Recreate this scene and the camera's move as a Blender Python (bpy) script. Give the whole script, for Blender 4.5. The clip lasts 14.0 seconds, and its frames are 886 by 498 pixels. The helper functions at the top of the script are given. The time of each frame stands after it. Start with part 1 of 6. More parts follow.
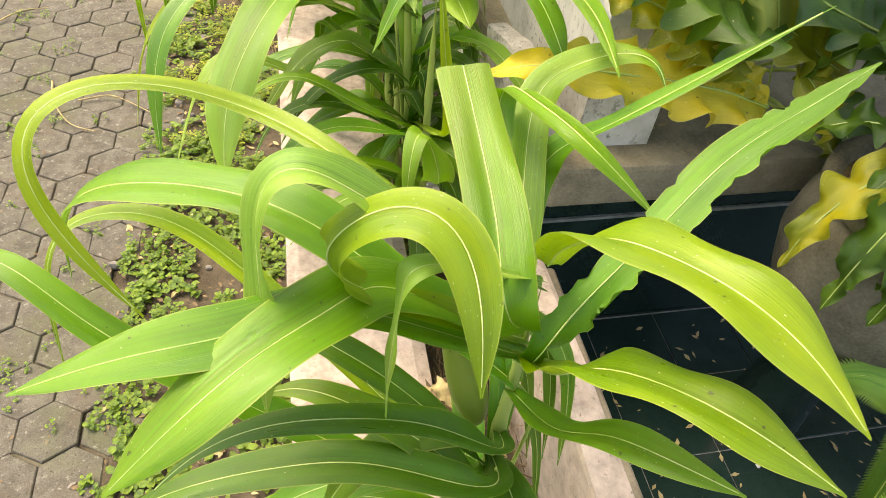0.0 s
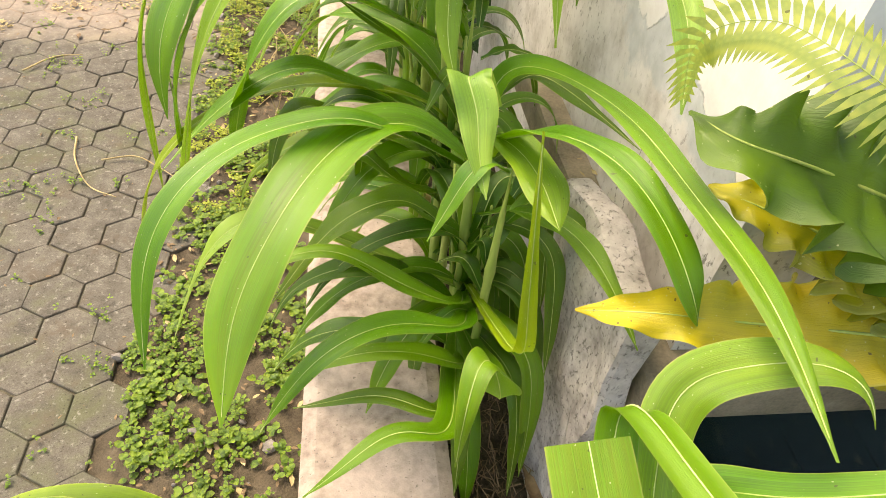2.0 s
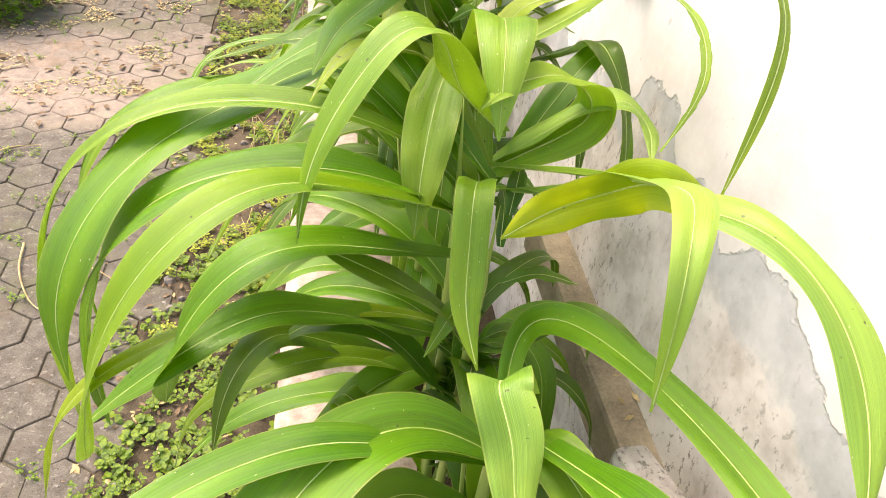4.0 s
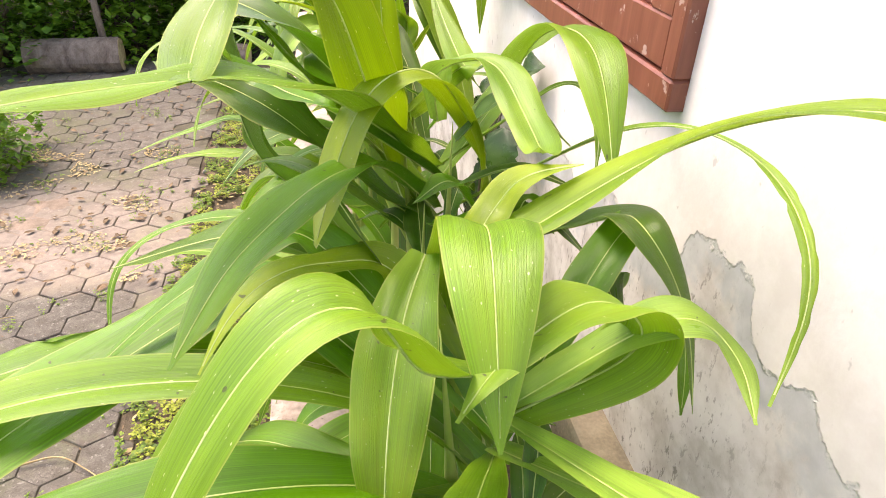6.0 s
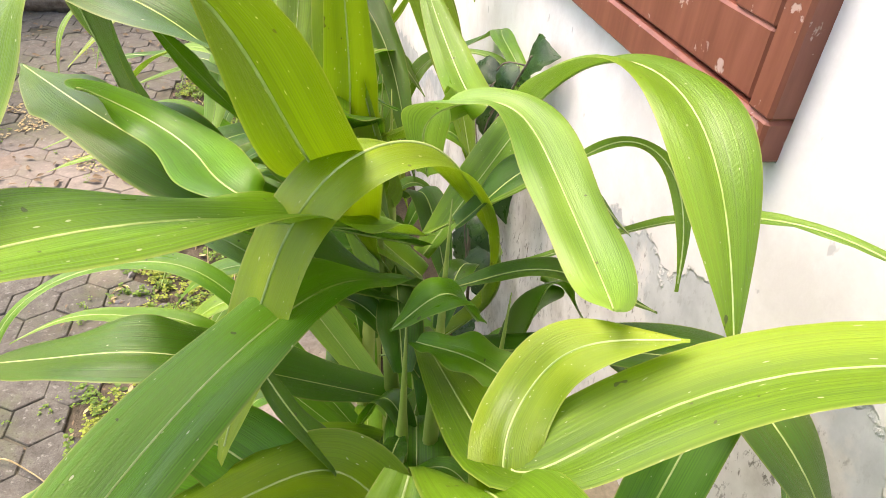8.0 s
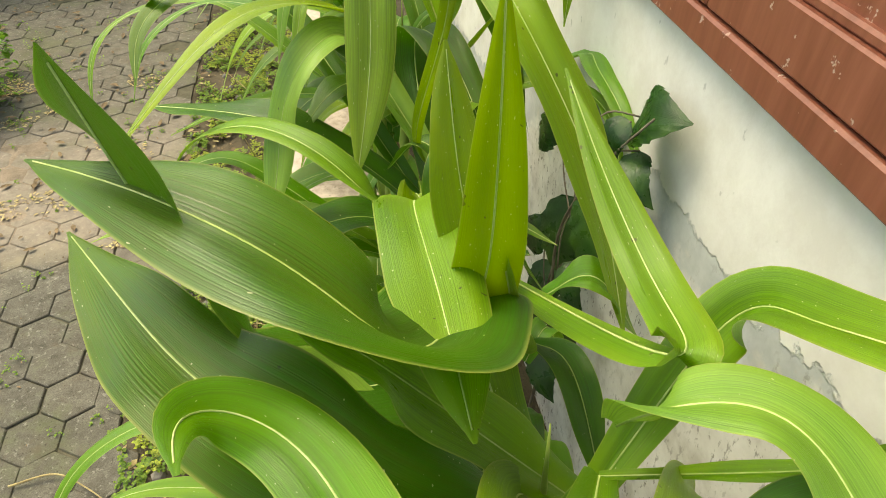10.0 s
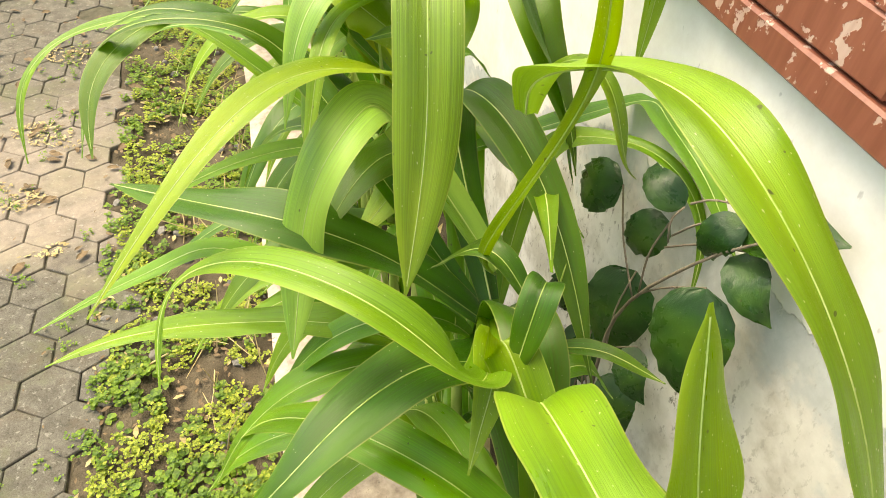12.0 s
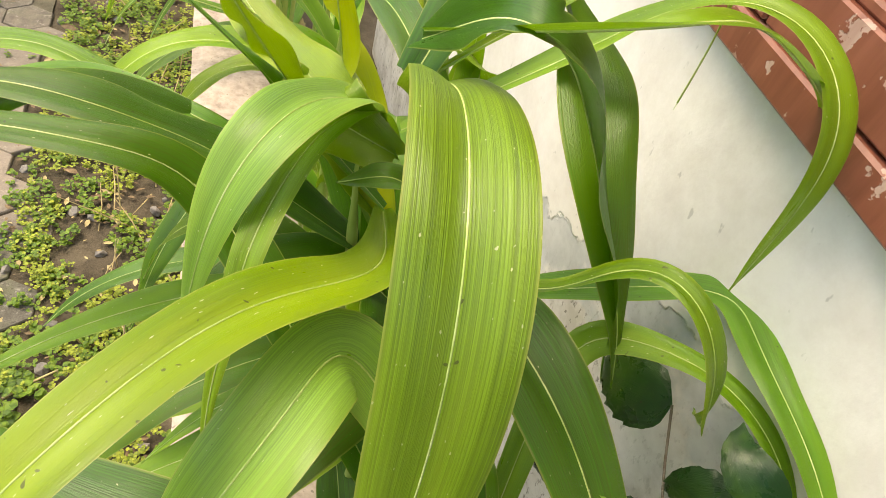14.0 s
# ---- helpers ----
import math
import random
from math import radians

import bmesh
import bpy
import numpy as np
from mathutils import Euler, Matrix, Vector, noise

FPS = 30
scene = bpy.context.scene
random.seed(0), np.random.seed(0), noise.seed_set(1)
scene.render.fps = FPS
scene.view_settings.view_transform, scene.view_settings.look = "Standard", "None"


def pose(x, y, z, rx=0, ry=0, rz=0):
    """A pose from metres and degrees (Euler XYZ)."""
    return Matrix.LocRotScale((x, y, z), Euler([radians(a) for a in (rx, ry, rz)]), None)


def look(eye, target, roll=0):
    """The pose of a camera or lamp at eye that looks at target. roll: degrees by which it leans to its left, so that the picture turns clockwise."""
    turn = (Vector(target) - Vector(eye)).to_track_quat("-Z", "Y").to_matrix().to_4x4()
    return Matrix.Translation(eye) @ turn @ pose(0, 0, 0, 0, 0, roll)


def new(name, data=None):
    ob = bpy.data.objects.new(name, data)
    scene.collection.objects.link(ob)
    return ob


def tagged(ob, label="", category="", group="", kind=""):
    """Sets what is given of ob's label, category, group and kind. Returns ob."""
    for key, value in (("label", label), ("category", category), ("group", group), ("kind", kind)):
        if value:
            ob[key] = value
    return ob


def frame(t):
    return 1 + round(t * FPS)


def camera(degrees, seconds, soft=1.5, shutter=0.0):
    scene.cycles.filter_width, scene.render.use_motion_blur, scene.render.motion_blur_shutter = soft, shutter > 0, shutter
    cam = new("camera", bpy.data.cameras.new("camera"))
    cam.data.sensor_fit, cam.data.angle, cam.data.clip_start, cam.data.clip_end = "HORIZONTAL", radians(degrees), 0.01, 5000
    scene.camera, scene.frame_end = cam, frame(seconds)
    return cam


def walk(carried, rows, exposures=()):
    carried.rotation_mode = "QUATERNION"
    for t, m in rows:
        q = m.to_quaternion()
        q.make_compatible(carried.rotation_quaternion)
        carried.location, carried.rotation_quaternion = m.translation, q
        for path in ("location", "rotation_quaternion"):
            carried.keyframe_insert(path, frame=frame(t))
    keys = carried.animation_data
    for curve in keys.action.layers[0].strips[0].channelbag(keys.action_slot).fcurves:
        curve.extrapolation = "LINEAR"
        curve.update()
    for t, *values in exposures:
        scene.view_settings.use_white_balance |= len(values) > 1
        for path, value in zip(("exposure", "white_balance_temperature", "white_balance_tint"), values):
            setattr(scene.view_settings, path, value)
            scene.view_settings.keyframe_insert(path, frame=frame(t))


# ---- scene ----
cam = camera(67.8, 14.0, soft=0.8)
PATH = [
    (0, (0.076, 0.105, 1.874), (0.449, 1.42, 0.414), 7.2),
    (0.5, (0.098, 0.165, 1.896), (0.317, 1.56, 0.48), -0.6),
    (1, (0.133, 0.269, 1.909), (0.27, 1.66, 0.479), -4.3),
    (1.5, (0.109, 0.35, 1.89), (0.203, 1.733, 0.448), 0.5),
    (2, (0.084, 0.486, 1.88), (0.384, 1.869, 0.466), 8.3),
    (2.5, (0.059, 0.583, 1.877), (0.4, 1.941, 0.449), 9.7),
    (3, (0.057, 0.649, 1.881), (0.405, 2.069, 0.516), 10.3),
    (3.5, (0.08, 0.772, 1.888), (0.43, 2.243, 0.579), 8.8),
    (4, (0.092, 0.876, 1.894), (0.449, 2.359, 0.601), 10.0),
    (4.2, (0.088, 0.884, 1.905), (0.402, 2.414, 0.657), 8.1),
    (6.3, (0.177, 1.204, 1.85), (0.522, 2.878, 0.811), 1.4),
    (6.5, (0.178, 1.224, 1.851), (0.538, 2.902, 0.824), 0.5),
    (7, (0.198, 1.295, 1.848), (0.575, 2.938, 0.771), -1.5),
    (7.5, (0.2, 1.354, 1.84), (0.488, 2.947, 0.666), 2.5),
    (8, (0.206, 1.421, 1.841), (0.579, 2.98, 0.645), 4.5),
    (8.5, (0.192, 1.471, 1.853), (0.581, 3.048, 0.686), 2.8),
    (8.7, (0.184, 1.485, 1.859), (0.558, 3.067, 0.694), 2.3),
    (10.8, (0.146, 1.737, 1.923), (0.408, 3.136, 0.518), 2.2),
    (11, (0.143, 1.753, 1.924), (0.467, 3.155, 0.535), 3.1),
    (11.5, (0.095, 1.877, 1.909), (0.55, 3.218, 0.497), 6.2),
    (12, (0.066, 1.936, 1.914), (0.517, 3.263, 0.487), 5.8),
    (12.5, (0.075, 2.023, 1.913), (0.591, 3.375, 0.532), 7.4),
    (13, (0.136, 2.121, 1.88), (0.624, 3.493, 0.508), 7.2),
    (13.5, (0.128, 2.213, 1.872), (0.627, 3.52, 0.442), 13.3),
    (14, (0.116, 2.305, 1.869), (0.713, 3.519, 0.396), 19.4),
]
walk(cam, [(t, look(eye, target, roll)) for t, eye, target, roll in PATH],
     [(0, 1.75, 8700, 11), (1, 1.68, 8800, 12), (2.5, 1.66, 8700, 14), (3, 1.57, 8500, 15), (3.5, 1.57, 8300, 15), (4, 1.85, 7900, 20), (6.5, 1.85, 7600, 23), (7, 1.85, 7500, 22), (8, 1.75, 7300, 19), (8.5, 1.25, 7600, 8), (11, 1.27, 8900, -3), (11.5, 1.68, 8600, 3), (12.1, 1.76, 8700, 4),
      (12.5, 1.52, 8900, 2), (13, 1.03, 8200, 0), (13.5, 1.03, 8400, 0), (14, 1.42, 8300, 9)])


# ---- light ----
SUN_ELEVATION, SUN_AZIMUTH = radians(64), radians(-50)      # a hazy sun, high over the yard
world = bpy.data.worlds.new("world")
scene.world = world
world.use_nodes = True
wn = world.node_tree.nodes
sky = wn.new("ShaderNodeTexSky")
sky.sky_type = 'NISHITA'
sky.sun_disc = False
sky.sun_elevation = SUN_ELEVATION
sky.sun_rotation = SUN_AZIMUTH
sky.dust_density = 3.0
wn["Background"].inputs["Strength"].default_value = 0.15
world.node_tree.links.new(sky.outputs[0], wn["Background"].inputs["Color"])
sun_data = bpy.data.lights.new("sun", 'SUN')
sun_data.energy, sun_data.angle, sun_data.color = 1.2, radians(35), (1.0, 0.96, 0.88)
sun = new("sun", sun_data)
sun.matrix_world = look((9 * math.sin(SUN_AZIMUTH), 9 * math.cos(SUN_AZIMUTH), 9 * math.tan(SUN_ELEVATION)), (0, 0, 0))


# ---- materials ----
class Mat:
    """A node material in the making: short ways to add nodes and links."""

    def __init__(self, name, rough=0.7, metal=0.0, spec=0.5):
        self.m = bpy.data.materials.new(name)
        self.m.use_nodes = True
        self.t = self.m.node_tree
        self.b = self.t.nodes["Principled BSDF"]
        self.b.inputs["Roughness"].default_value = rough
        self.b.inputs["Metallic"].default_value = metal
        self.b.inputs["Specular IOR Level"].default_value = spec

    def node(self, kind, **values):
        n = self.t.nodes.new(kind)
        for k, v in values.items():
            n.inputs[k.replace("_", " ")].default_value = v
        return n

    def link(self, a, b):
        self.t.links.new(a, b)

    def coords(self, space="Object"):
        return self.node("ShaderNodeTexCoord").outputs[space]

    def noise(self, scale, detail=4.0, rough=0.55, vector=None, stretch=None):
        n = self.node("ShaderNodeTexNoise", Scale=scale, Detail=detail, Roughness=rough)
        v = vector or self.coords()
        if stretch:
            mp = self.node("ShaderNodeMapping")
            mp.inputs["Scale"].default_value = stretch
            self.link(v, mp.inputs["Vector"])
            v = mp.outputs[0]
        self.link(v, n.inputs["Vector"])
        return n.outputs["Fac"]

    def ramp(self, fac, stops):
        r = self.node("ShaderNodeValToRGB")
        e = r.color_ramp.elements
        while len(e) < len(stops):
            e.new(0.5)
        for k, (p, c) in enumerate(stops):
            e[k].position = p
            e[k].color = (*c, 1) if len(c) == 3 else c
        self.link(fac, r.inputs["Fac"])
        return r.outputs["Color"]

    def mix(self, fac, a, b, mode="MIX"):
        n = self.t.nodes.new("ShaderNodeMix")
        n.data_type, n.blend_type = "RGBA", mode
        for sock, v in ((n.inputs[0], fac), (n.inputs[6], a), (n.inputs[7], b)):
            if isinstance(v, (int, float)):
                sock.default_value = v
            elif isinstance(v, tuple):
                sock.default_value = (*v, 1)
            else:
                self.link(v, sock)
        return n.outputs[2]

    def math(self, op, a, b=0.0, c=0.0):
        n = self.t.nodes.new("ShaderNodeMath")
        n.operation = op
        for sock, v in zip(n.inputs, (a, b, c)):
            if isinstance(v, (int, float)):
                sock.default_value = v
            else:
                self.link(v, sock)
        return n.outputs[0]

    def color(self, c):
        if isinstance(c, tuple):
            self.b.inputs["Base Color"].default_value = (*c, 1)
        else:
            self.link(c, self.b.inputs["Base Color"])
        return self

    def rough(self, r):
        self.link(r, self.b.inputs["Roughness"])
        return self

    def bump(self, height, strength=0.4, distance=0.01):
        n = self.node("ShaderNodeBump", Strength=strength, Distance=distance)
        self.link(height, n.inputs["Height"])
        self.link(n.outputs[0], self.b.inputs["Normal"])
        return self


def leaf_material(name, deep, light, back, gloss=0.37, ribs=0.58, glow=0.29, spots=0.0, tip=0.32, margin=0.6, island=False):
    """A grass leaf: fine long veins, mottled green that yellows to the tip, some light coming through."""
    deep, light, back = ((0.90 * r, g, b) for r, g, b in (deep, light, back))
    k = Mat(name, gloss, spec=0.66)
    uv0 = k.node("ShaderNodeUVMap").outputs[0]
    rnd = k.node("ShaderNodeNewGeometry").outputs["Random Per Island"] if island else k.node("ShaderNodeObjectInfo").outputs["Random"]
    shift = k.node("ShaderNodeCombineXYZ")
    k.link(k.math("MULTIPLY", rnd, 37.0), shift.inputs[0])
    k.link(k.math("MULTIPLY", rnd, 91.0), shift.inputs[1])
    add = k.t.nodes.new("ShaderNodeVectorMath")
    k.link(uv0, add.inputs[0])
    k.link(shift.outputs[0], add.inputs[1])
    uv = add.outputs[0]
    u = k.node("ShaderNodeSeparateXYZ")
    k.link(uv0, u.inputs[0])
    veins = k.noise(1.0, 3.0, 0.6, uv, (60.0, 0.8, 1.0))
    fine = k.noise(1.0, 2.0, 0.6, uv, (210.0, 2.0, 1.0))
    patch = k.noise(1.0, 4.0, 0.6, uv, (3.0, 5.0, 1.0))
    blend = k.math("ADD", k.math("MULTIPLY", patch, 1.2), k.math("MULTIPLY", rnd, 1.1 if island else 0.40))
    base = k.mix(k.math("SUBTRACT", blend, 0.42), deep, light)
    # broad drifts of deeper green and of yellowing along the blade
    drift_a = k.noise(1.0, 2.0, 0.5, uv, (1.1, 2.6, 1.0))
    base = k.mix(k.ramp(drift_a, [(0.49, (0, 0, 0)), (0.64, (0.7, 0.7, 0.7))]), base, (light[0] * 1.45 + 0.02, light[1] * 1.30 + 0.01, light[2] * 0.9))
    base = k.mix(k.ramp(drift_a, [(0.36, (0.7, 0.7, 0.7)), (0.48, (0, 0, 0))]), base, (deep[0] * 0.55, deep[1] * 0.78, deep[2]))
    # yellower towards the tip, more on some leaves than on others
    age = k.math("MULTIPLY", k.math("MULTIPLY", u.outputs[1], k.math("ADD", rnd, 0.35)), k.math("ADD", patch, 0.35))
    base = k.mix(k.math("MULTIPLY", age, tip), base, (0.40, 0.42, 0.012))
    veined = k.ramp(k.math("ADD", k.math("MULTIPLY", veins, 0.65), k.math("MULTIPLY", fine, 0.35)), [(0.38, (0, 0, 0)), (0.62, (1, 1, 1))])
    base = k.mix(k.math("MULTIPLY", veined, ribs), base, (min(1.0, light[0] * 1.7), min(1.0, light[1] * 1.8 + 0.02), light[2]))
    # pale flecks and brown tick marks
    fleck = k.noise(1.0, 1.0, 0.5, uv, (26.0, 120.0, 1.0))
    base = k.mix(k.ramp(fleck, [(0.755 - spots * 0.05, (0, 0, 0)), (0.785 - spots * 0.05, (0.9, 0.9, 0.9))]), base, (0.62, 0.64, 0.36))
    dark = k.noise(1.0, 1.0, 0.5, k.coords(), (150.0, 150.0, 90.0))
    base = k.mix(k.ramp(dark, [(0.775 - spots * 0.03, (0, 0, 0)), (0.79 - spots * 0.03, (0.85, 0.85, 0.85))]), base, (0.05, 0.04, 0.015))
    # a thin pale-brown margin
    edge = k.math("ABSOLUTE", k.math("SUBTRACT", u.outputs[0], 0.5))
    base = k.mix(k.ramp(edge, [(0.475, (0, 0, 0)), (0.496, (margin,) * 3)]), base, (0.40, 0.42, 0.10))
    k.color(base)
    k.rough(k.ramp(patch, [(0.3, (gloss - 0.10,) * 3), (0.7, (gloss + 0.14,) * 3)]))
    k.bump(k.math("ADD", veined, k.math("MULTIPLY", patch, 0.8)), 0.30, 0.0016)
    thin = k.t.nodes.new("ShaderNodeBsdfTranslucent")
    k.link(k.mix(0.55, base, back), thin.inputs["Color"])
    both = k.t.nodes.new("ShaderNodeMixShader")
    both.inputs[0].default_value = glow
    k.link(k.b.outputs[0], both.inputs[1])
    k.link(thin.outputs[0], both.inputs[2])
    k.link(both.outputs[0], k.t.nodes["Material Output"].inputs["Surface"])
    return k.m


LEAF = {
    # dark: deep green, lowered further to put shade inside the plants into the colour
    "dark": leaf_material("leaf_deep_green_shaded", (0.0075, 0.043, 0.002), (0.031, 0.118, 0.005), (0.1335, 0.38, 0.008)),
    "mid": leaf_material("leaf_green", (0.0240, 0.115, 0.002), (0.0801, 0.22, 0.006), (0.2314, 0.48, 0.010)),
    "fresh": leaf_material("leaf_fresh_green", (0.052, 0.155, 0.003), (0.145, 0.265, 0.010), (0.30, 0.52, 0.02), ribs=0.5, spots=0.3),
    "olive": leaf_material("leaf_olive", (0.0801, 0.19, 0.004), (0.1646, 0.285, 0.022), (0.3026, 0.46, 0.02), spots=0.6),
    "lime": leaf_material("leaf_lime", (0.066, 0.165, 0.002), (0.190, 0.290, 0.005), (0.40, 0.56, 0.012), ribs=0.34, spots=0.6),
    "pale": leaf_material("leaf_pale", (0.1246, 0.24, 0.03), (0.2225, 0.355, 0.075), (0.3738, 0.55, 0.06), ribs=0.55),
    "streak": leaf_material("leaf_streaked", (0.055, 0.125, 0.004), (0.19, 0.265, 0.03), (0.3204, 0.46, 0.02), ribs=0.72, spots=0.2, glow=0.3),
    "yellow": leaf_material("leaf_yellow", (0.3026, 0.38, 0.006), (0.4628, 0.50, 0.012), (0.75, 0.70, 0.02), ribs=0.2),
}


def plain(name, a, b, scale=30.0, rough=0.7, bump=0.3, dist=0.004, spec=0.4, stretch=None, fine=180.0):
    """A surface of two tones, with grain at two scales."""
    k = Mat(name, rough, spec=spec)
    big = k.noise(scale, 5.0, 0.6, None, stretch)
    small = k.noise(fine, 3.0, 0.6, None, stretch)
    f = k.math("ADD", k.math("MULTIPLY", big, 0.7), k.math("MULTIPLY", small, 0.3))
    k.color(k.ramp(f, [(0.35, a), (0.65, b)]))
    k.bump(f, bump, dist)
    return k.m


RIB = plain("leaf_midrib", (0.27, 0.40, 0.07), (0.58, 0.66, 0.30), 14, 0.5, 0.1)
STALK = plain("maize_stalk", (0.24, 0.36, 0.06), (0.46, 0.52, 0.15), 22, 0.5, 0.2, 0.002, stretch=(1, 1, 0.15))
SILK = plain("dry_silk", (0.12, 0.05, 0.02), (0.32, 0.16, 0.07), 60, 0.8, 0.3)
BROWN = plain("dead_brown_leaf", (0.095, 0.065, 0.036), (0.25, 0.175, 0.10), 25, 0.85, 0.3)
PLASTIC = plain("torn_plastic", (0.66, 0.65, 0.62), (0.82, 0.81, 0.79), 40, 0.5, 0.3)
STRAW = plain("dry_leaf", (0.26, 0.19, 0.085), (0.54, 0.45, 0.23), 18, 0.8, 0.3)


def paver_material():
    k = Mat("concrete_paver", 0.88, spec=0.25)
    rnd = k.node("ShaderNodeObjectInfo").outputs["Random"]
    geo = k.node("ShaderNodeNewGeometry")
    pos = geo.outputs["Position"]
    island = geo.outputs["Random Per Island"]
    big = k.noise(2.2, 4, 0.6, pos)
    mid = k.noise(17.0, 5, 0.65, pos)
    small = k.noise(240.0, 3, 0.6, pos)
    f = k.math("ADD", k.math("MULTIPLY", mid, 0.55), k.math("MULTIPLY", small, 0.45))
    base = k.ramp(f, [(0.32, (0.070, 0.065, 0.052)), (0.52, (0.150, 0.141, 0.118)), (0.70, (0.255, 0.242, 0.205))])
    tint = k.math("ADD", k.math("MULTIPLY", rnd, 0.5), k.math("MULTIPLY", island, 0.5))
    base = k.mix(0.55, base, k.ramp(tint, [(0.0, (0.5, 0.5, 0.5)), (1.0, (0.86, 0.83, 0.80))]), "MULTIPLY")
    moss = k.ramp(k.math("MULTIPLY", big, k.math("ADD", mid, 0.5)), [(0.50, (0, 0, 0)), (0.68, (0.6, 0.6, 0.6))])
    base = k.mix(moss, base, (0.080, 0.094, 0.040))
    stain = k.ramp(k.noise(6.5, 5, 0.7, pos), [(0.54, (0, 0, 0)), (0.66, (0.6, 0.6, 0.6))])
    base = k.mix(stain, base, (0.105, 0.085, 0.062))
    pale = k.ramp(k.noise(48.0, 4, 0.65, pos), [(0.58, (0, 0, 0)), (0.68, (0.45, 0.45, 0.45))])
    base = k.mix(pale, base, (0.36, 0.345, 0.305))
    grit = k.ramp(k.noise(120.0, 2, 0.5, pos), [(0.62, (0, 0, 0)), (0.70, (0.75, 0.75, 0.75))])
    base = k.mix(grit, base, (0.045, 0.038, 0.03))
    # a sunlit band painted into the pavers as a pale dusty tone, where the dirt lies
    along = k.node("ShaderNodeSeparateXYZ")
    k.link(pos, along.inputs[0])
    far = k.math("ADD", k.math("DIVIDE", along.outputs[1], 10.0), k.math("MULTIPLY", k.math("SUBTRACT", big, 0.5), 0.10))
    sunlit_dust = k.ramp(far, [(0.38, (0, 0, 0)), (0.41, (0.5, 0.5, 0.5)), (0.46, (0.42, 0.42, 0.42)), (0.54, (0.05, 0.05, 0.05))])
    base = k.mix(k.math("MULTIPLY", sunlit_dust, k.math("ADD", mid, 0.3)), base, (0.46, 0.375, 0.305))
    k.color(base)
    k.bump(f, 0.55, 0.004)
    return k.m


PAVER = paver_material()
SOIL = plain("dark_soil", (0.042, 0.033, 0.022), (0.135, 0.112, 0.078), 9, 0.95, 0.9, 0.02, 0.2)
SAND = plain("joint_sand", (0.055, 0.052, 0.036), (0.14, 0.128, 0.092), 14, 0.95, 0.6, 0.01, 0.2)


def kerb_material():
    k = Mat("weathered_plaster", 0.85, spec=0.3)
    big = k.noise(5.0, 5, 0.6)
    mid = k.noise(38.0, 5, 0.65)
    small = k.noise(300.0, 2, 0.5)
    base = k.ramp(k.math("ADD", k.math("MULTIPLY", big, 0.5), k.math("MULTIPLY", mid, 0.5)), [(0.32, (0.20, 0.16, 0.13)), (0.47, (0.42, 0.345, 0.29)), (0.62, (0.60, 0.50, 0.43))])
    dots = k.ramp(k.noise(120.0, 2, 0.5), [(0.66, (0, 0, 0)), (0.72, (0.7, 0.7, 0.7))])
    base = k.mix(dots, base, (0.16, 0.145, 0.12))
    k.color(base)
    k.bump(k.math("ADD", mid, k.math("MULTIPLY", small, 0.4)), 0.5, 0.003)
    return k.m


KERB = kerb_material()


# how high the whitewash has come off along the side wall: (y, height)
PEEL = ((0.9, 1.36), (1.24, 1.44), (1.37, 1.47), (1.43, 1.42), (1.53, 1.45), (1.60, 1.44), (1.63, 1.50), (1.70, 1.505), (1.74, 1.48), (1.765, 1.435), (1.83, 1.462), (1.90, 1.42), (1.98, 1.43), (2.05, 1.395), (2.18, 1.41), (2.40, 1.38), (2.62, 1.36), (2.72, 1.31), (2.86, 1.24), (3.20, 1.10), (3.9, 1.0))


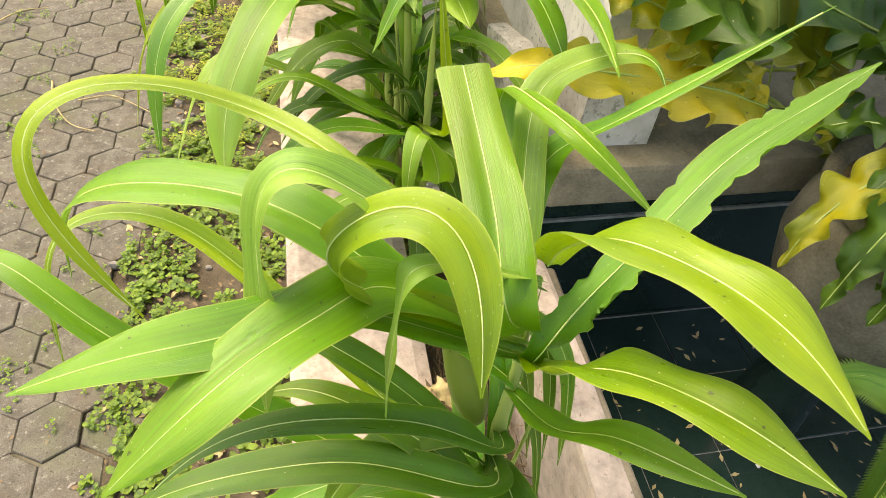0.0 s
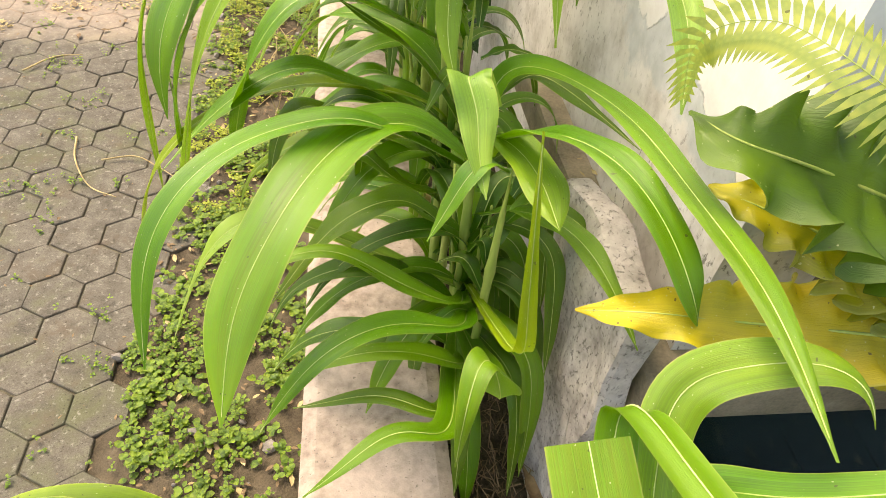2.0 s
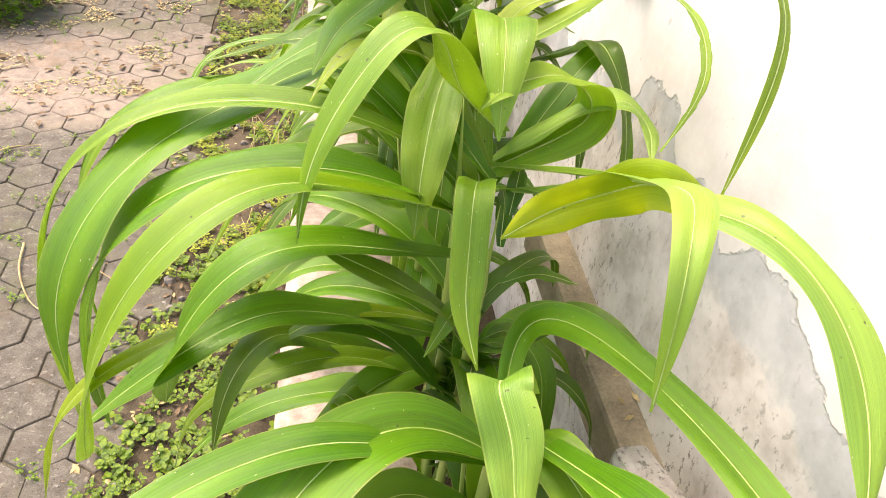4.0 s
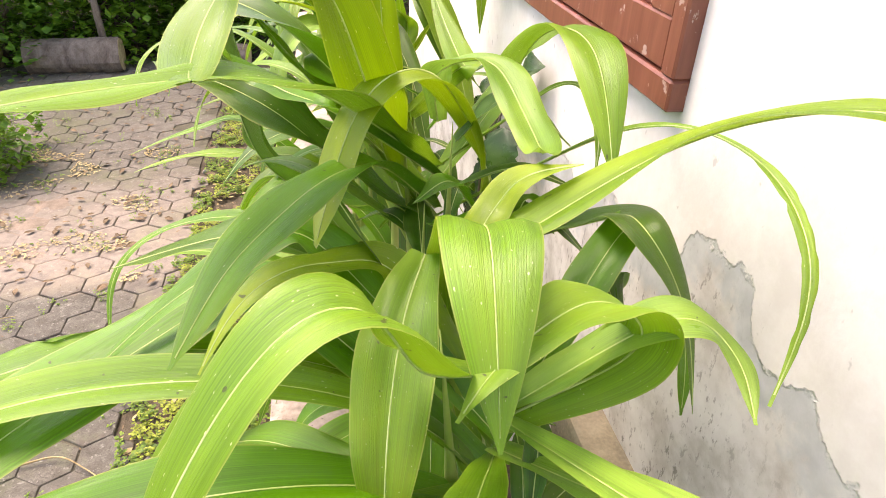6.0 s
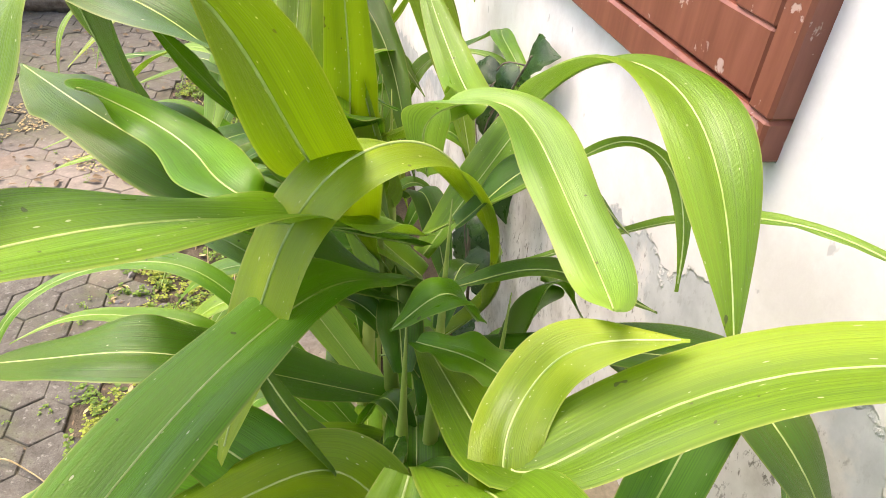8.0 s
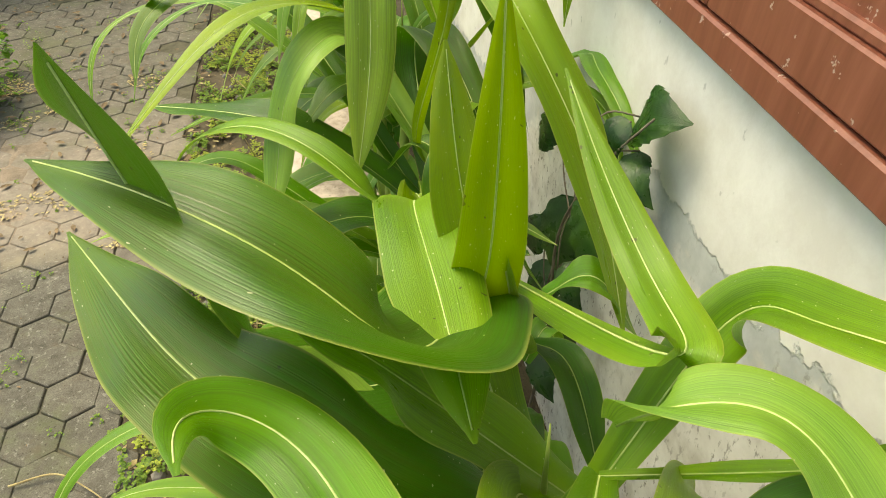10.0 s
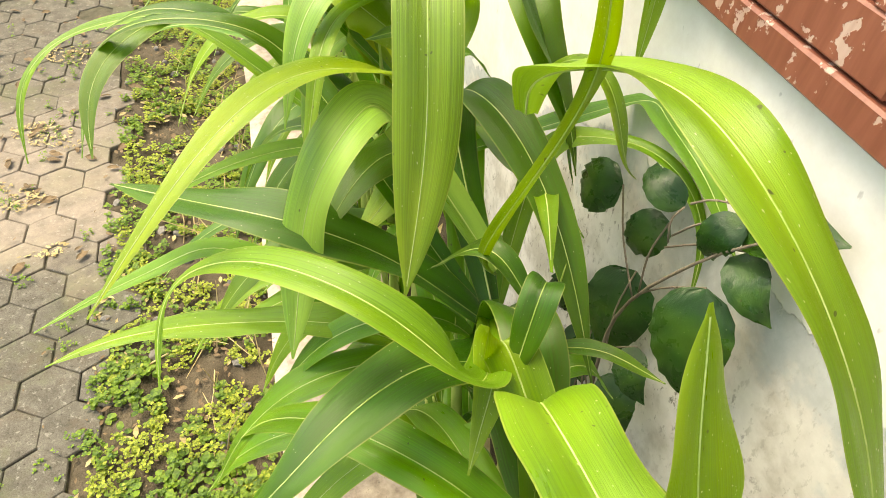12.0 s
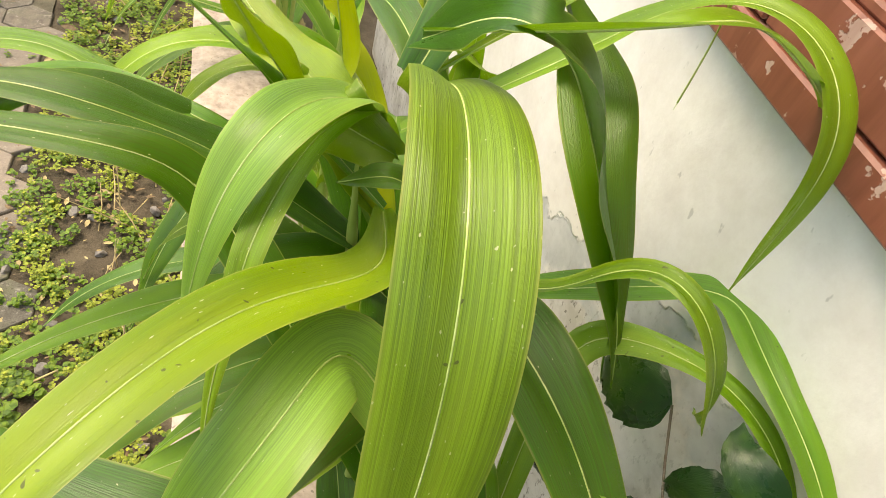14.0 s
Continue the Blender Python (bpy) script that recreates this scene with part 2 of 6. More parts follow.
def house_material():
    """Whitewash that has come off low down, over a blue-grey coat and old lime plaster with dark mould specks."""
    k = Mat("peeling_whitewash", 0.8, spec=0.3)
    pos = k.node("ShaderNodeNewGeometry").outputs["Position"]
    z = k.node("ShaderNodeSeparateXYZ")
    k.link(pos, z.inputs[0])
    edge = k.noise(14.0, 6, 0.62, pos)
    fine = k.noise(55.0, 6, 0.62, pos)
    run = k.math("DIVIDE", k.math("SUBTRACT", z.outputs[1], 0.9), 3.0)
    level = k.ramp(run, [((y - 0.9) / 3.0, ((h - 0.9) / 0.7,) * 3) for y, h in PEEL])
    level = k.math("ADD", k.math("MULTIPLY", level, 0.7), 0.9)
    ragged = k.math("ADD", k.math("MULTIPLY", k.math("SUBTRACT", edge, 0.5), 0.10), k.math("MULTIPLY", k.math("SUBTRACT", fine, 0.5), 0.03))
    above = k.math("SUBTRACT", z.outputs[2], k.math("ADD", level, ragged))
    paint = k.ramp(k.math("ADD", above, 0.5), [(0.499, (0, 0, 0)), (0.502, (1, 1, 1))])
    grime = k.ramp(k.noise(9.0, 6, 0.7, pos), [(0.38, (0.72, 0.70, 0.67)), (0.62, (0.82, 0.81, 0.79))])
    specks = k.ramp(k.noise(48.0, 3, 0.6, pos, (1.0, 1.0, 0.6)), [(0.685, (0, 0, 0)), (0.73, (0.55, 0.55, 0.55))])
    white = k.mix(specks, grime, (0.40, 0.39, 0.38))
    # the blue-grey coat shows in a band, the old plaster below it
    band = k.math("ADD", k.math("ADD", above, 0.085), k.math("MULTIPLY", k.math("SUBTRACT", k.noise(6.0, 6, 0.65, pos), 0.5), 0.42))
    coat = k.ramp(k.math("ADD", band, 0.5), [(0.49, (0, 0, 0)), (0.53, (1, 1, 1))])
    grey = k.ramp(k.noise(22.0, 5, 0.6, pos), [(0.35, (0.44, 0.465, 0.47)), (0.65, (0.58, 0.60, 0.605))])
    lime = k.ramp(k.noise(11.0, 6, 0.65, pos), [(0.36, (0.50, 0.475, 0.44)), (0.50, (0.66, 0.64, 0.615)), (0.66, (0.76, 0.745, 0.72))])
    under = k.mix(coat, lime, grey)
    mould = k.ramp(k.noise(62.0, 5, 0.68, pos, (1.0, 1.3, 0.7)), [(0.56, (0, 0, 0)), (0.63, (0.85, 0.85, 0.85))])
    where = k.ramp(k.noise(5.0, 3, 0.5, pos), [(0.42, (0.25, 0.25, 0.25)), (0.60, (1, 1, 1))])
    under = k.mix(k.math("MULTIPLY", k.math("MULTIPLY", mould, where), k.math("SUBTRACT", 1.0, k.math("MULTIPLY", coat, 0.75))), under, (0.13, 0.12, 0.10))
    k.color(k.mix(paint, under, white))
    k.bump(k.math("ADD", k.math("MULTIPLY", paint, 1.0), k.math("MULTIPLY", fine, 0.35)), 0.6, 0.003)
    return k.m


HOUSE = house_material()


def shutter_material():
    k = Mat("brown_gloss_paint", 0.42, spec=0.45)
    pos = k.node("ShaderNodeNewGeometry").outputs["Position"]
    grain = k.noise(1.0, 4, 0.6, pos, (60.0, 60.0, 7.0))
    base = k.ramp(grain, [(0.3, (0.185, 0.060, 0.036)), (0.7, (0.275, 0.097, 0.062))])
    chip = k.noise(33.0, 4, 0.62, pos)
    worn = k.noise(2.6, 3, 0.5, pos)
    mask = k.ramp(k.math("ADD", k.math("MULTIPLY", chip, 0.75), k.math("MULTIPLY", worn, 0.25)), [(0.580, (0, 0, 0)), (0.594, (0.85, 0.85, 0.85))])
    base = k.mix(mask, base, k.ramp(grain, [(0.3, (0.42, 0.27, 0.22)), (0.7, (0.55, 0.42, 0.36))]))
    k.color(base)
    k.rough(k.ramp(mask, [(0, (0.42,) * 3), (1, (0.8,) * 3)]))
    k.bump(k.math("SUBTRACT", k.math("MULTIPLY", grain, 0.3), mask), 0.35, 0.0015)
    return k.m


SHUTTER = shutter_material()
RUST = plain("rusty_iron", (0.06, 0.03, 0.02), (0.16, 0.08, 0.045), 50, 0.75, 0.4, 0.002)
TILE = plain("black_glazed_tile", (0.007, 0.022, 0.018), (0.018, 0.040, 0.034), 12, 0.16, 0.05, 0.001, 0.5)
GROUT = plain("pale_grout", (0.16, 0.17, 0.16), (0.30, 0.31, 0.29), 30, 0.9, 0.2)
RIM = plain("mossy_cement", (0.17, 0.148, 0.105), (0.38, 0.325, 0.235), 12, 0.9, 0.5, 0.004, 0.25)
BARK = plain("grey_bark", (0.11, 0.085, 0.062), (0.30, 0.25, 0.20), 16, 0.95, 0.9, 0.015, 0.2, (1, 1, 0.25))
WEED = leaf_material("weed_leaf", (0.018, 0.065, 0.005), (0.12, 0.23, 0.015), (0.30, 0.44, 0.02), 0.55, 0.1, 0.3, margin=0.0, island=True)
MOSS = leaf_material("weed_yellow", (0.05, 0.10, 0.008), (0.36, 0.40, 0.05), (0.45, 0.50, 0.05), 0.6, 0.1, 0.3, margin=0.0, island=True)
BUSH = leaf_material("bush_leaf", (0.045, 0.15, 0.012), (0.15, 0.34, 0.03), (0.32, 0.58, 0.04), 0.5, 0.1, 0.3)
VINE = leaf_material("broad_leaf", (0.006, 0.036, 0.006), (0.022, 0.085, 0.012), (0.04, 0.16, 0.02), 0.30, 0.12, 0.15, tip=0.03, margin=0.0)
WAVE = leaf_material("wavy_leaf", (0.010, 0.052, 0.003), (0.070, 0.165, 0.006), (0.20, 0.38, 0.010), 0.46, 0.15, 0.22, tip=0.10, margin=0.1)
GOLD = leaf_material("yellowed_leaf", (0.42, 0.32, 0.015), (0.66, 0.47, 0.03), (0.7, 0.5, 0.03), 0.42, 0.2, 0.3, 0.8)
OCHRE = leaf_material("half_yellow_leaf", (0.10, 0.15, 0.012), (0.46, 0.38, 0.02), (0.6, 0.5, 0.03), 0.40, 0.2, 0.3, 0.8)
FERN = leaf_material("fern_leaf", (0.30, 0.36, 0.08), (0.42, 0.46, 0.14), (0.5, 0.55, 0.1), 0.5, 0.1, 0.4)
POTGREY = plain("damp_cement", (0.085, 0.080, 0.055), (0.25, 0.225, 0.165), 9, 0.85, 0.5, 0.004, 0.25)
# dirt with the sunlight of the far band put into its colour
SUNLIT_DIRT = plain("sunlit_sandy_dirt", (0.13, 0.102, 0.078), (0.33, 0.265, 0.205), 7, 0.95, 0.7, 0.01, 0.2)


def mottled_material():
    """Old cement with lime bloom, pitted and specked with dark mould."""
    k = Mat("mottled_cement", 0.9, spec=0.25)
    big, mid = k.noise(9.0, 5, 0.6), k.noise(34.0, 5, 0.65)
    f = k.math("ADD", k.math("MULTIPLY", big, 0.5), k.math("MULTIPLY", mid, 0.5))
    base = k.ramp(f, [(0.34, (0.24, 0.215, 0.195)), (0.48, (0.46, 0.425, 0.40)), (0.62, (0.64, 0.60, 0.57))])
    speck = k.ramp(k.noise(150.0, 4, 0.65, None, (1.0, 1.0, 0.7)), [(0.56, (0, 0, 0)), (0.66, (0.6, 0.6, 0.6))])
    k.color(k.mix(speck, base, (0.09, 0.08, 0.07)))
    k.bump(k.math("SUBTRACT", mid, speck), 0.7, 0.004)
    return k.m


MOTTLED = mottled_material()
PEBBLE = plain("grey_stone", (0.12, 0.11, 0.10), (0.30, 0.28, 0.25), 25, 0.9, 0.5, 0.004)


# ---- building helpers ----
def part(name, bm, material, parent=None, label="", smooth=False):
    me = bpy.data.meshes.new(name)
    bm.to_mesh(me)
    bm.free()
    me.materials.append(material)
    if smooth:
        me.polygons.foreach_set("use_smooth", [True] * len(me.polygons))
    ob = new(name, me)
    if parent:
        ob.parent = parent
    if label:
        ob["label"] = label
    return ob


def thing(name, label, category, at=(0, 0, 0), group="", kind=""):
    ob = new(name)
    ob.location = at
    ob.empty_display_size = 0.05
    return tagged(ob, label, category, group, kind)


def box(bm, lo, hi, bevel=0.0, segments=1):
    lo, hi = Vector(lo), Vector(hi)
    made = bmesh.ops.create_cube(bm, size=1.0, matrix=Matrix.LocRotScale((lo + hi) / 2, None, hi - lo))
    if bevel:
        edges = list({e for v in made["verts"] for e in v.link_edges})
        bmesh.ops.bevel(bm, geom=edges, offset=bevel, segments=segments, affect='EDGES', profile=0.6)
    return bm


def boxes(*items, bevel=0.0):
    bm = bmesh.new()
    for lo, hi in items:
        box(bm, lo, hi, bevel)
    return bm


def spline(points, n):
    """n + 1 places along a smooth curve through the points, evenly spaced."""
    p = [Vector(q) for q in points]
    p = [p[0] * 2 - p[1]] + p + [p[-1] * 2 - p[-2]]
    fine = []
    for i in range(1, len(p) - 2):
        a, b, c, d = p[i - 1:i + 3]
        for s in range(12):
            u = s / 12
            fine.append(0.5 * ((2 * b) + (c - a) * u + (2 * a - 5 * b + 4 * c - d) * u * u + (3 * b - a - 3 * c + d) * u ** 3))
    fine.append(p[-2])
    run = [0.0]
    for a, b in zip(fine, fine[1:]):
        run.append(run[-1] + (b - a).length)
    out, k = [], 0
    for i in range(n + 1):
        want = run[-1] * i / n
        while k < len(run) - 2 and run[k + 1] < want:
            k += 1
        span = max(run[k + 1] - run[k], 1e-9)
        out.append(fine[k].lerp(fine[k + 1], min(1.0, max(0.0, (want - run[k]) / span))))
    return out


def tube(bm, points, radii, sides=8, cap=True):
    """A round bar along the points."""
    rings = []
    for i, q in enumerate(points):
        t = (points[min(i + 1, len(points) - 1)] - points[max(i - 1, 0)]).normalized()
        s = t.orthogonal().normalized() if i == 0 else (s - t * s.dot(t)).normalized()
        w = t.cross(s)
        r = radii[i] if isinstance(radii, (list, tuple)) else radii
        rings.append([bm.verts.new(q + (s * math.cos(a) + w * math.sin(a)) * r) for a in (2 * math.pi * j / sides for j in range(sides))])
    for a, b in zip(rings, rings[1:]):
        for j in range(sides):
            bm.faces.new((a[j], a[(j + 1) % sides], b[(j + 1) % sides], b[j]))
    if cap:
        bm.faces.new(rings[0][::-1])
        bm.faces.new(rings[-1])
    return bm


# ---- maize leaves ----
ACROSS = 8
FULL = 1.42           # blade width over its nominal width


def leaf(plant, points, width, tone, blunt=False, bites=False, sheath=True, turn=False, late=False, flat=False, face=0.0):
    """One long maize blade on a plant: a ribbon with a keel, wavy margins and a pale midrib."""
    rng = random.Random(int(points[0][0] * 7919 + points[-1][1] * 104729 + len(points)))
    stem = plant.location
    tip_turn = 2.2 if turn else 0.0
    first = Vector(points[0])
    gap = math.hypot(first.x - stem.x, first.y - stem.y)
    if sheath:
        points = [(stem.x, stem.y, first.z - 0.05 - 0.45 * gap)] + list(points)
    n = 72 if bites else 60
    line = spline(points, n)
    for _ in range(22):                               # no leaf bends sharply
        line = [line[0]] + [(a + b * 2 + c) / 4 for a, b, c in zip(line, line[1:], line[2:])] + [line[-1]]
    bm = bmesh.new()
    uv = bm.loops.layers.uv.new("UVMap")
    rows, ribline, ribup = [], [], []
    side = None
    chord = line[n] - line[n // 2]
    chord.z = 0
    fixed = chord.cross(Vector((0, 0, 1))).normalized()
    phase, freq = rng.uniform(0, 6.28), rng.uniform(2.2, 4.2)
    wave = rng.uniform(0.02, 0.08)
    for i, q in enumerate(line):
        u = i / n
        t = (line[min(i + 1, n)] - line[max(i - 1, 0)]).normalized()
        want = t.cross(Vector((0, -tip_turn * u - face, 1)))
        if side is None:
            side = want.normalized() if want.length > 0.15 else t.orthogonal().normalized()
        else:
            side = (side - t * side.dot(t)).normalized()
            if want.length > 0.12:
                want.normalize()
                if want.dot(side) < 0:
                    want = -want
                side = side.lerp(want, 0.22 * min(1.0, 1.6 * (t.cross(Vector((0, -tip_turn * u - face, 1)))).length)).normalized()
        if flat:
            side = (fixed - t * fixed.dot(t)).normalized()
        up = side.cross(t)
        if up.z < -0.2 and i == 0 and not flat:
            side, up = -side, -up
        grow = 0.40 + 0.60 * min(1.0, u / 0.34) ** 0.9
        fade = 1 - max(0.0, (u - 0.40) / 0.60) ** 2.1
        if late:
            fade = 1 - max(0.0, (u - 0.70) / 0.30) ** 2
        if blunt:
            fade = 1.0 - 0.12 * u
        w = max(0.0012, FULL * width * 0.5 * grow * fade)
        keel = 0.62 * (1 - u) ** 0.8 + 0.16
        row = []
        for j in range(ACROSS + 1):
            v = j / ACROSS * 2 - 1
            ww = w
            if bites and abs(v) > 0.9 and 0.15 < u < 0.93:
                ww = w * (1 - 0.8 * max(0.0, noise.noise(Vector((u * 34 + v * 3, phase, v)))))
            ripple = wave * w * abs(v) ** 2 * math.sin(freq * u * 6.28 + phase + (1.9 if v > 0 else 0)) * 2.2
            lift = w * (keel * abs(v) ** 0.95 * 0.75 - 0.20 * v ** 4) + ripple
            row.append(bm.verts.new(q + side * (ww * v) + up * lift))
        rows.append(row)
        ribline.append(q - up * 0.0003)
        ribup.append((side.copy(), up.copy(), w))
    for i in range(n):
        for j in range(ACROSS):
            face = bm.faces.new((rows[i][j], rows[i][j + 1], rows[i + 1][j + 1], rows[i + 1][j]))
            for loop, (a, b) in zip(face.loops, ((i, j), (i, j + 1), (i + 1, j + 1), (i + 1, j))):
                loop[uv].uv = (b / ACROSS, a / n)
    blade = part("leaf", bm, LEAF[tone], None, smooth=True)
    bm = bmesh.new()
    rings = []
    for i, q in enumerate(ribline[:-1] if not blunt else ribline):
        s, up, w = ribup[i]
        half = max(0.0005, width * 0.018 * (1 - (i / n)) ** 0.7 + 0.0004)
        rings.append([bm.verts.new(q + s * half * a + up * b) for a, b in ((-1.0, 0.0003), (0, 0.0011), (1.0, 0.0003), (0, -0.0007))])
    for a, b in zip(rings, rings[1:]):
        for j in range(4):
            bm.faces.new((a[j], a[(j + 1) % 4], b[(j + 1) % 4], b[j]))
    rib = part("midrib", bm, RIB, blade, smooth=True)
    for ob in (blade,):
        ob.parent = plant
        ob.matrix_parent_inverse = Matrix.Translation(-stem)
    return blade


def maize_plant(x, y, top, label, lean=(0.0, 0.0), girth=0.011):
    """The stalk with its knots; leaves are put on it afterwards."""
    plant = thing("maize_plant", label, "maize", (x, y, BED_TOP), "maize row")
    bm = bmesh.new()
    line = [Vector((lean[0] * s * s, lean[1] * s * s, (top - BED_TOP) * s)) for s in (i / 24 for i in range(25))]
    radii = [girth * (1.15 - 0.6 * (i / 24)) * (1.22 if i % 4 == 0 else 1.0) * min(1.0, 0.06 + (24 - i) / 6) for i in range(25)]
    tube(bm, line, radii, 10)
    part("stalk", bm, STALK, plant, "jointed yellow-green stalk", smooth=True)
    rng = random.Random(int(x * 900 + y * 700))
    for k in range(3):
        bm = bmesh.new()
        a, up = rng.uniform(0, 6.28), (top - BED_TOP) * rng.uniform(0.60, 0.80)
        tube(bm, spline([(0.008 * math.cos(a), 0.008 * math.sin(a), 0.05), (0.03 * math.cos(a), 0.03 * math.sin(a), up * 0.5), (0.045 * math.cos(a) + lean[0] * 0.8, 0.045 * math.sin(a), up)], 12), [girth * (0.62 - 0.035 * i) for i in range(13)], 7)
        part("side_shoot", bm, STALK, plant, smooth=True)
    return plant


def tiller(plant, x, y, top, seed, girth=0.0085):
    """A thinner second stalk beside the first, with knots and short leaves along it, coloured dark for the clump's
    shade.
    """
    rng = random.Random(seed)
    o = plant.location
    bm = bmesh.new()
    foot, head = Vector((x - o.x, y - o.y, 0.0)), Vector((x - o.x + rng.uniform(-0.02, 0.02), y - o.y, top - BED_TOP))
    line = [foot.lerp(head, i / 28) for i in range(29)]
    tube(bm, line, [girth * (1.1 - 0.35 * (i / 28)) * (1.28 if i % 4 == 0 else 1.0) * min(1.0, 0.05 + (28 - i) / 7) for i in range(29)], 9)
    part("side_shoot", bm, STALK, plant, smooth=True)
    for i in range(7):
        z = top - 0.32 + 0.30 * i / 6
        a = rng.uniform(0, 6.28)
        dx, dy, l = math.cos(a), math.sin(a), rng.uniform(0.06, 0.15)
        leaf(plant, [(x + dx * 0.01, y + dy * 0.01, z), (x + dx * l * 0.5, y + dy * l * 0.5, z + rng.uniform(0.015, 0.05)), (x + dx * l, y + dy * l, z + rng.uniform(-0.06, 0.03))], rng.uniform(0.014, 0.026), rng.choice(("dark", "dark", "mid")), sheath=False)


def filler(plant, low, high, count, seed, reach=(0.22, 0.42), tones=("dark", "mid", "mid", "fresh")):
    """Lower leaves that arch out of the stalk and hang down."""
    rng = random.Random(seed)
    s = plant.location
    for i in range(count):
        z = low + (high - low) * (i + rng.random() * 0.6) / count
        turn = (math.pi if i % 2 else 0) + rng.uniform(-0.75, 0.75)
        if math.cos(turn) > 0.55:                     # the house wall stands in the way
            turn += 1.1 * (1 if math.sin(turn) > 0 else -1)
        far = rng.uniform(*reach)
        dx, dy = math.cos(turn), math.sin(turn)
        rise = rng.uniform(0.05, 0.13)
        pts = [(s.x + dx * 0.02, s.y + dy * 0.02, z)]
        for a, b in ((0.3, 0.75), (0.62, 1.0), (0.85, 0.62), (1.0, -0.15)):
            pts.append((s.x + dx * far * a, s.y + dy * far * a, z + rise * b - 0.10 * a * a))
        leaf(plant, pts, rng.uniform(0.028, 0.046), rng.choice(tones))


# ---- ground and setting ----
BED_TOP = 0.60


def ground():
    bm = bmesh.new()
    xs = [-60, -20, -8, -4] + [-3 + 0.15 * i for i in range(21)] + [0.6, 2, 8, 30, 60]
    ys = [-40, -10, -3] + [-1 + 0.2 * i for i in range(56)] + [14, 25, 60, 200]
    grid = [[bm.verts.new((x, y, -0.035 + (0.016 * noise.noise(Vector((x * 3, y * 3, 0))) + 0.012 * noise.noise(Vector((x * 9, y * 9, 3))) if -3 <= x <= 0.1 and -1 <= y <= 10 else 0) + (0.022 if -0.62 < x < 0.02 else 0))) for x in xs] for y in ys]
    for a, b in zip(grid, grid[1:]):
        for j in range(len(xs) - 1):
            bm.faces.new((a[j], a[j + 1], b[j + 1], b[j]))
    return tagged(part("ground", bm, SOIL, smooth=True), "dark bare soil with moss and litter", "ground", kind="structure")


ground()


def kerb_wall():
    """The planter's front wall: plastered, its top edges worn round, cast in lengths with cracks between."""
    root = thing("wall_planter", "low plastered planter wall with a worn, stained top", "wall", kind="structure")
    cuts = (-0.6, 0.62, 1.39, 2.43, 3.30, 4.6, 6.4)
    for i, (a, b) in enumerate(zip(cuts, cuts[1:])):
        bm = bmesh.new()
        box(bm, (0.002 * (i % 2), a + 0.0015, -0.05), (0.285, b - 0.0015, 0.71 - 0.002 * (i % 3)))
        bmesh.ops.subdivide_edges(bm, edges=bm.edges[:], cuts=9, use_grid_fill=True)
        for v in bm.verts:
            k = v.co
            e = min(k.x, 0.285 - k.x)
            if k.z > 0.66 and e < 0.02:
                k.z -= 0.008 * (1 - e / 0.02)
            k += Vector((0.004 * noise.noise(k * 6), 0, 0.003 * noise.noise(k * 8)))
        part("panel", bm, KERB, root, smooth=False)
    return root


kerb_wall()


def drift():
    """Sandy dirt that fills the joints and lies thinly over a band of the far paving, its pale colour standing for
    sunlight.
    """
    bm = bmesh.new()
    nx, ny = 70, 50
    grid = []
    for j in range(ny + 1):
        y = 3.85 + 1.5 * j / ny
        row = []
        for i in range(nx + 1):
            x = -4.2 + 3.3 * i / nx
            h = 0.010 * noise.noise(Vector((x * 2.3, y * 2.3, 4))) + 0.007 * noise.noise(Vector((x * 8, y * 8, 1)))
            rim = max(0.0, min(1.0, (y - 3.85) / 0.35, (5.35 - y) / 0.5, (-0.9 - x) / 0.3))
            row.append(bm.verts.new((x, y, -0.024 * (1 - rim) + rim * (h - 0.002))))
        grid.append(row)
    for a, b in zip(grid, grid[1:]):
        for i in range(nx):
            bm.faces.new((a[i], a[i + 1], b[i + 1], b[i]))
    return tagged(part("sunlit_dirt_drift", bm, SUNLIT_DIRT, smooth=True), "sandy brown dirt spread thinly over the far paving, coloured pale as if sunlit", "dirt", kind="structure")


drift()


def bed():
    bm = bmesh.new()
    n = 70
    grid = [[bm.verts.new((0.25 + 0.34 * i / 8, -0.7 + 7.2 * j / n, BED_TOP - 0.02 + 0.03 * noise.noise(Vector((i * 0.7, j * 0.9, 5))))) for i in range(9)] for j in range(n + 1)]
    for a, b in zip(grid, grid[1:]):
        for i in range(8):
            bm.faces.new((a[i], a[i + 1], b[i + 1], b[i]))
    return tagged(part("planting_bed", bm, SOIL, smooth=True), "dark soil of the narrow planting bed", "soil", kind="structure")


bed()

WALL_X, WIN_A, WIN_B, WIN_LOW, WIN_TOP, HOUSE_A, HOUSE_B, HOUSE_TOP = 0.565, 1.818, 3.202, 1.60, 2.72, 1.02, 4.25, 3.3


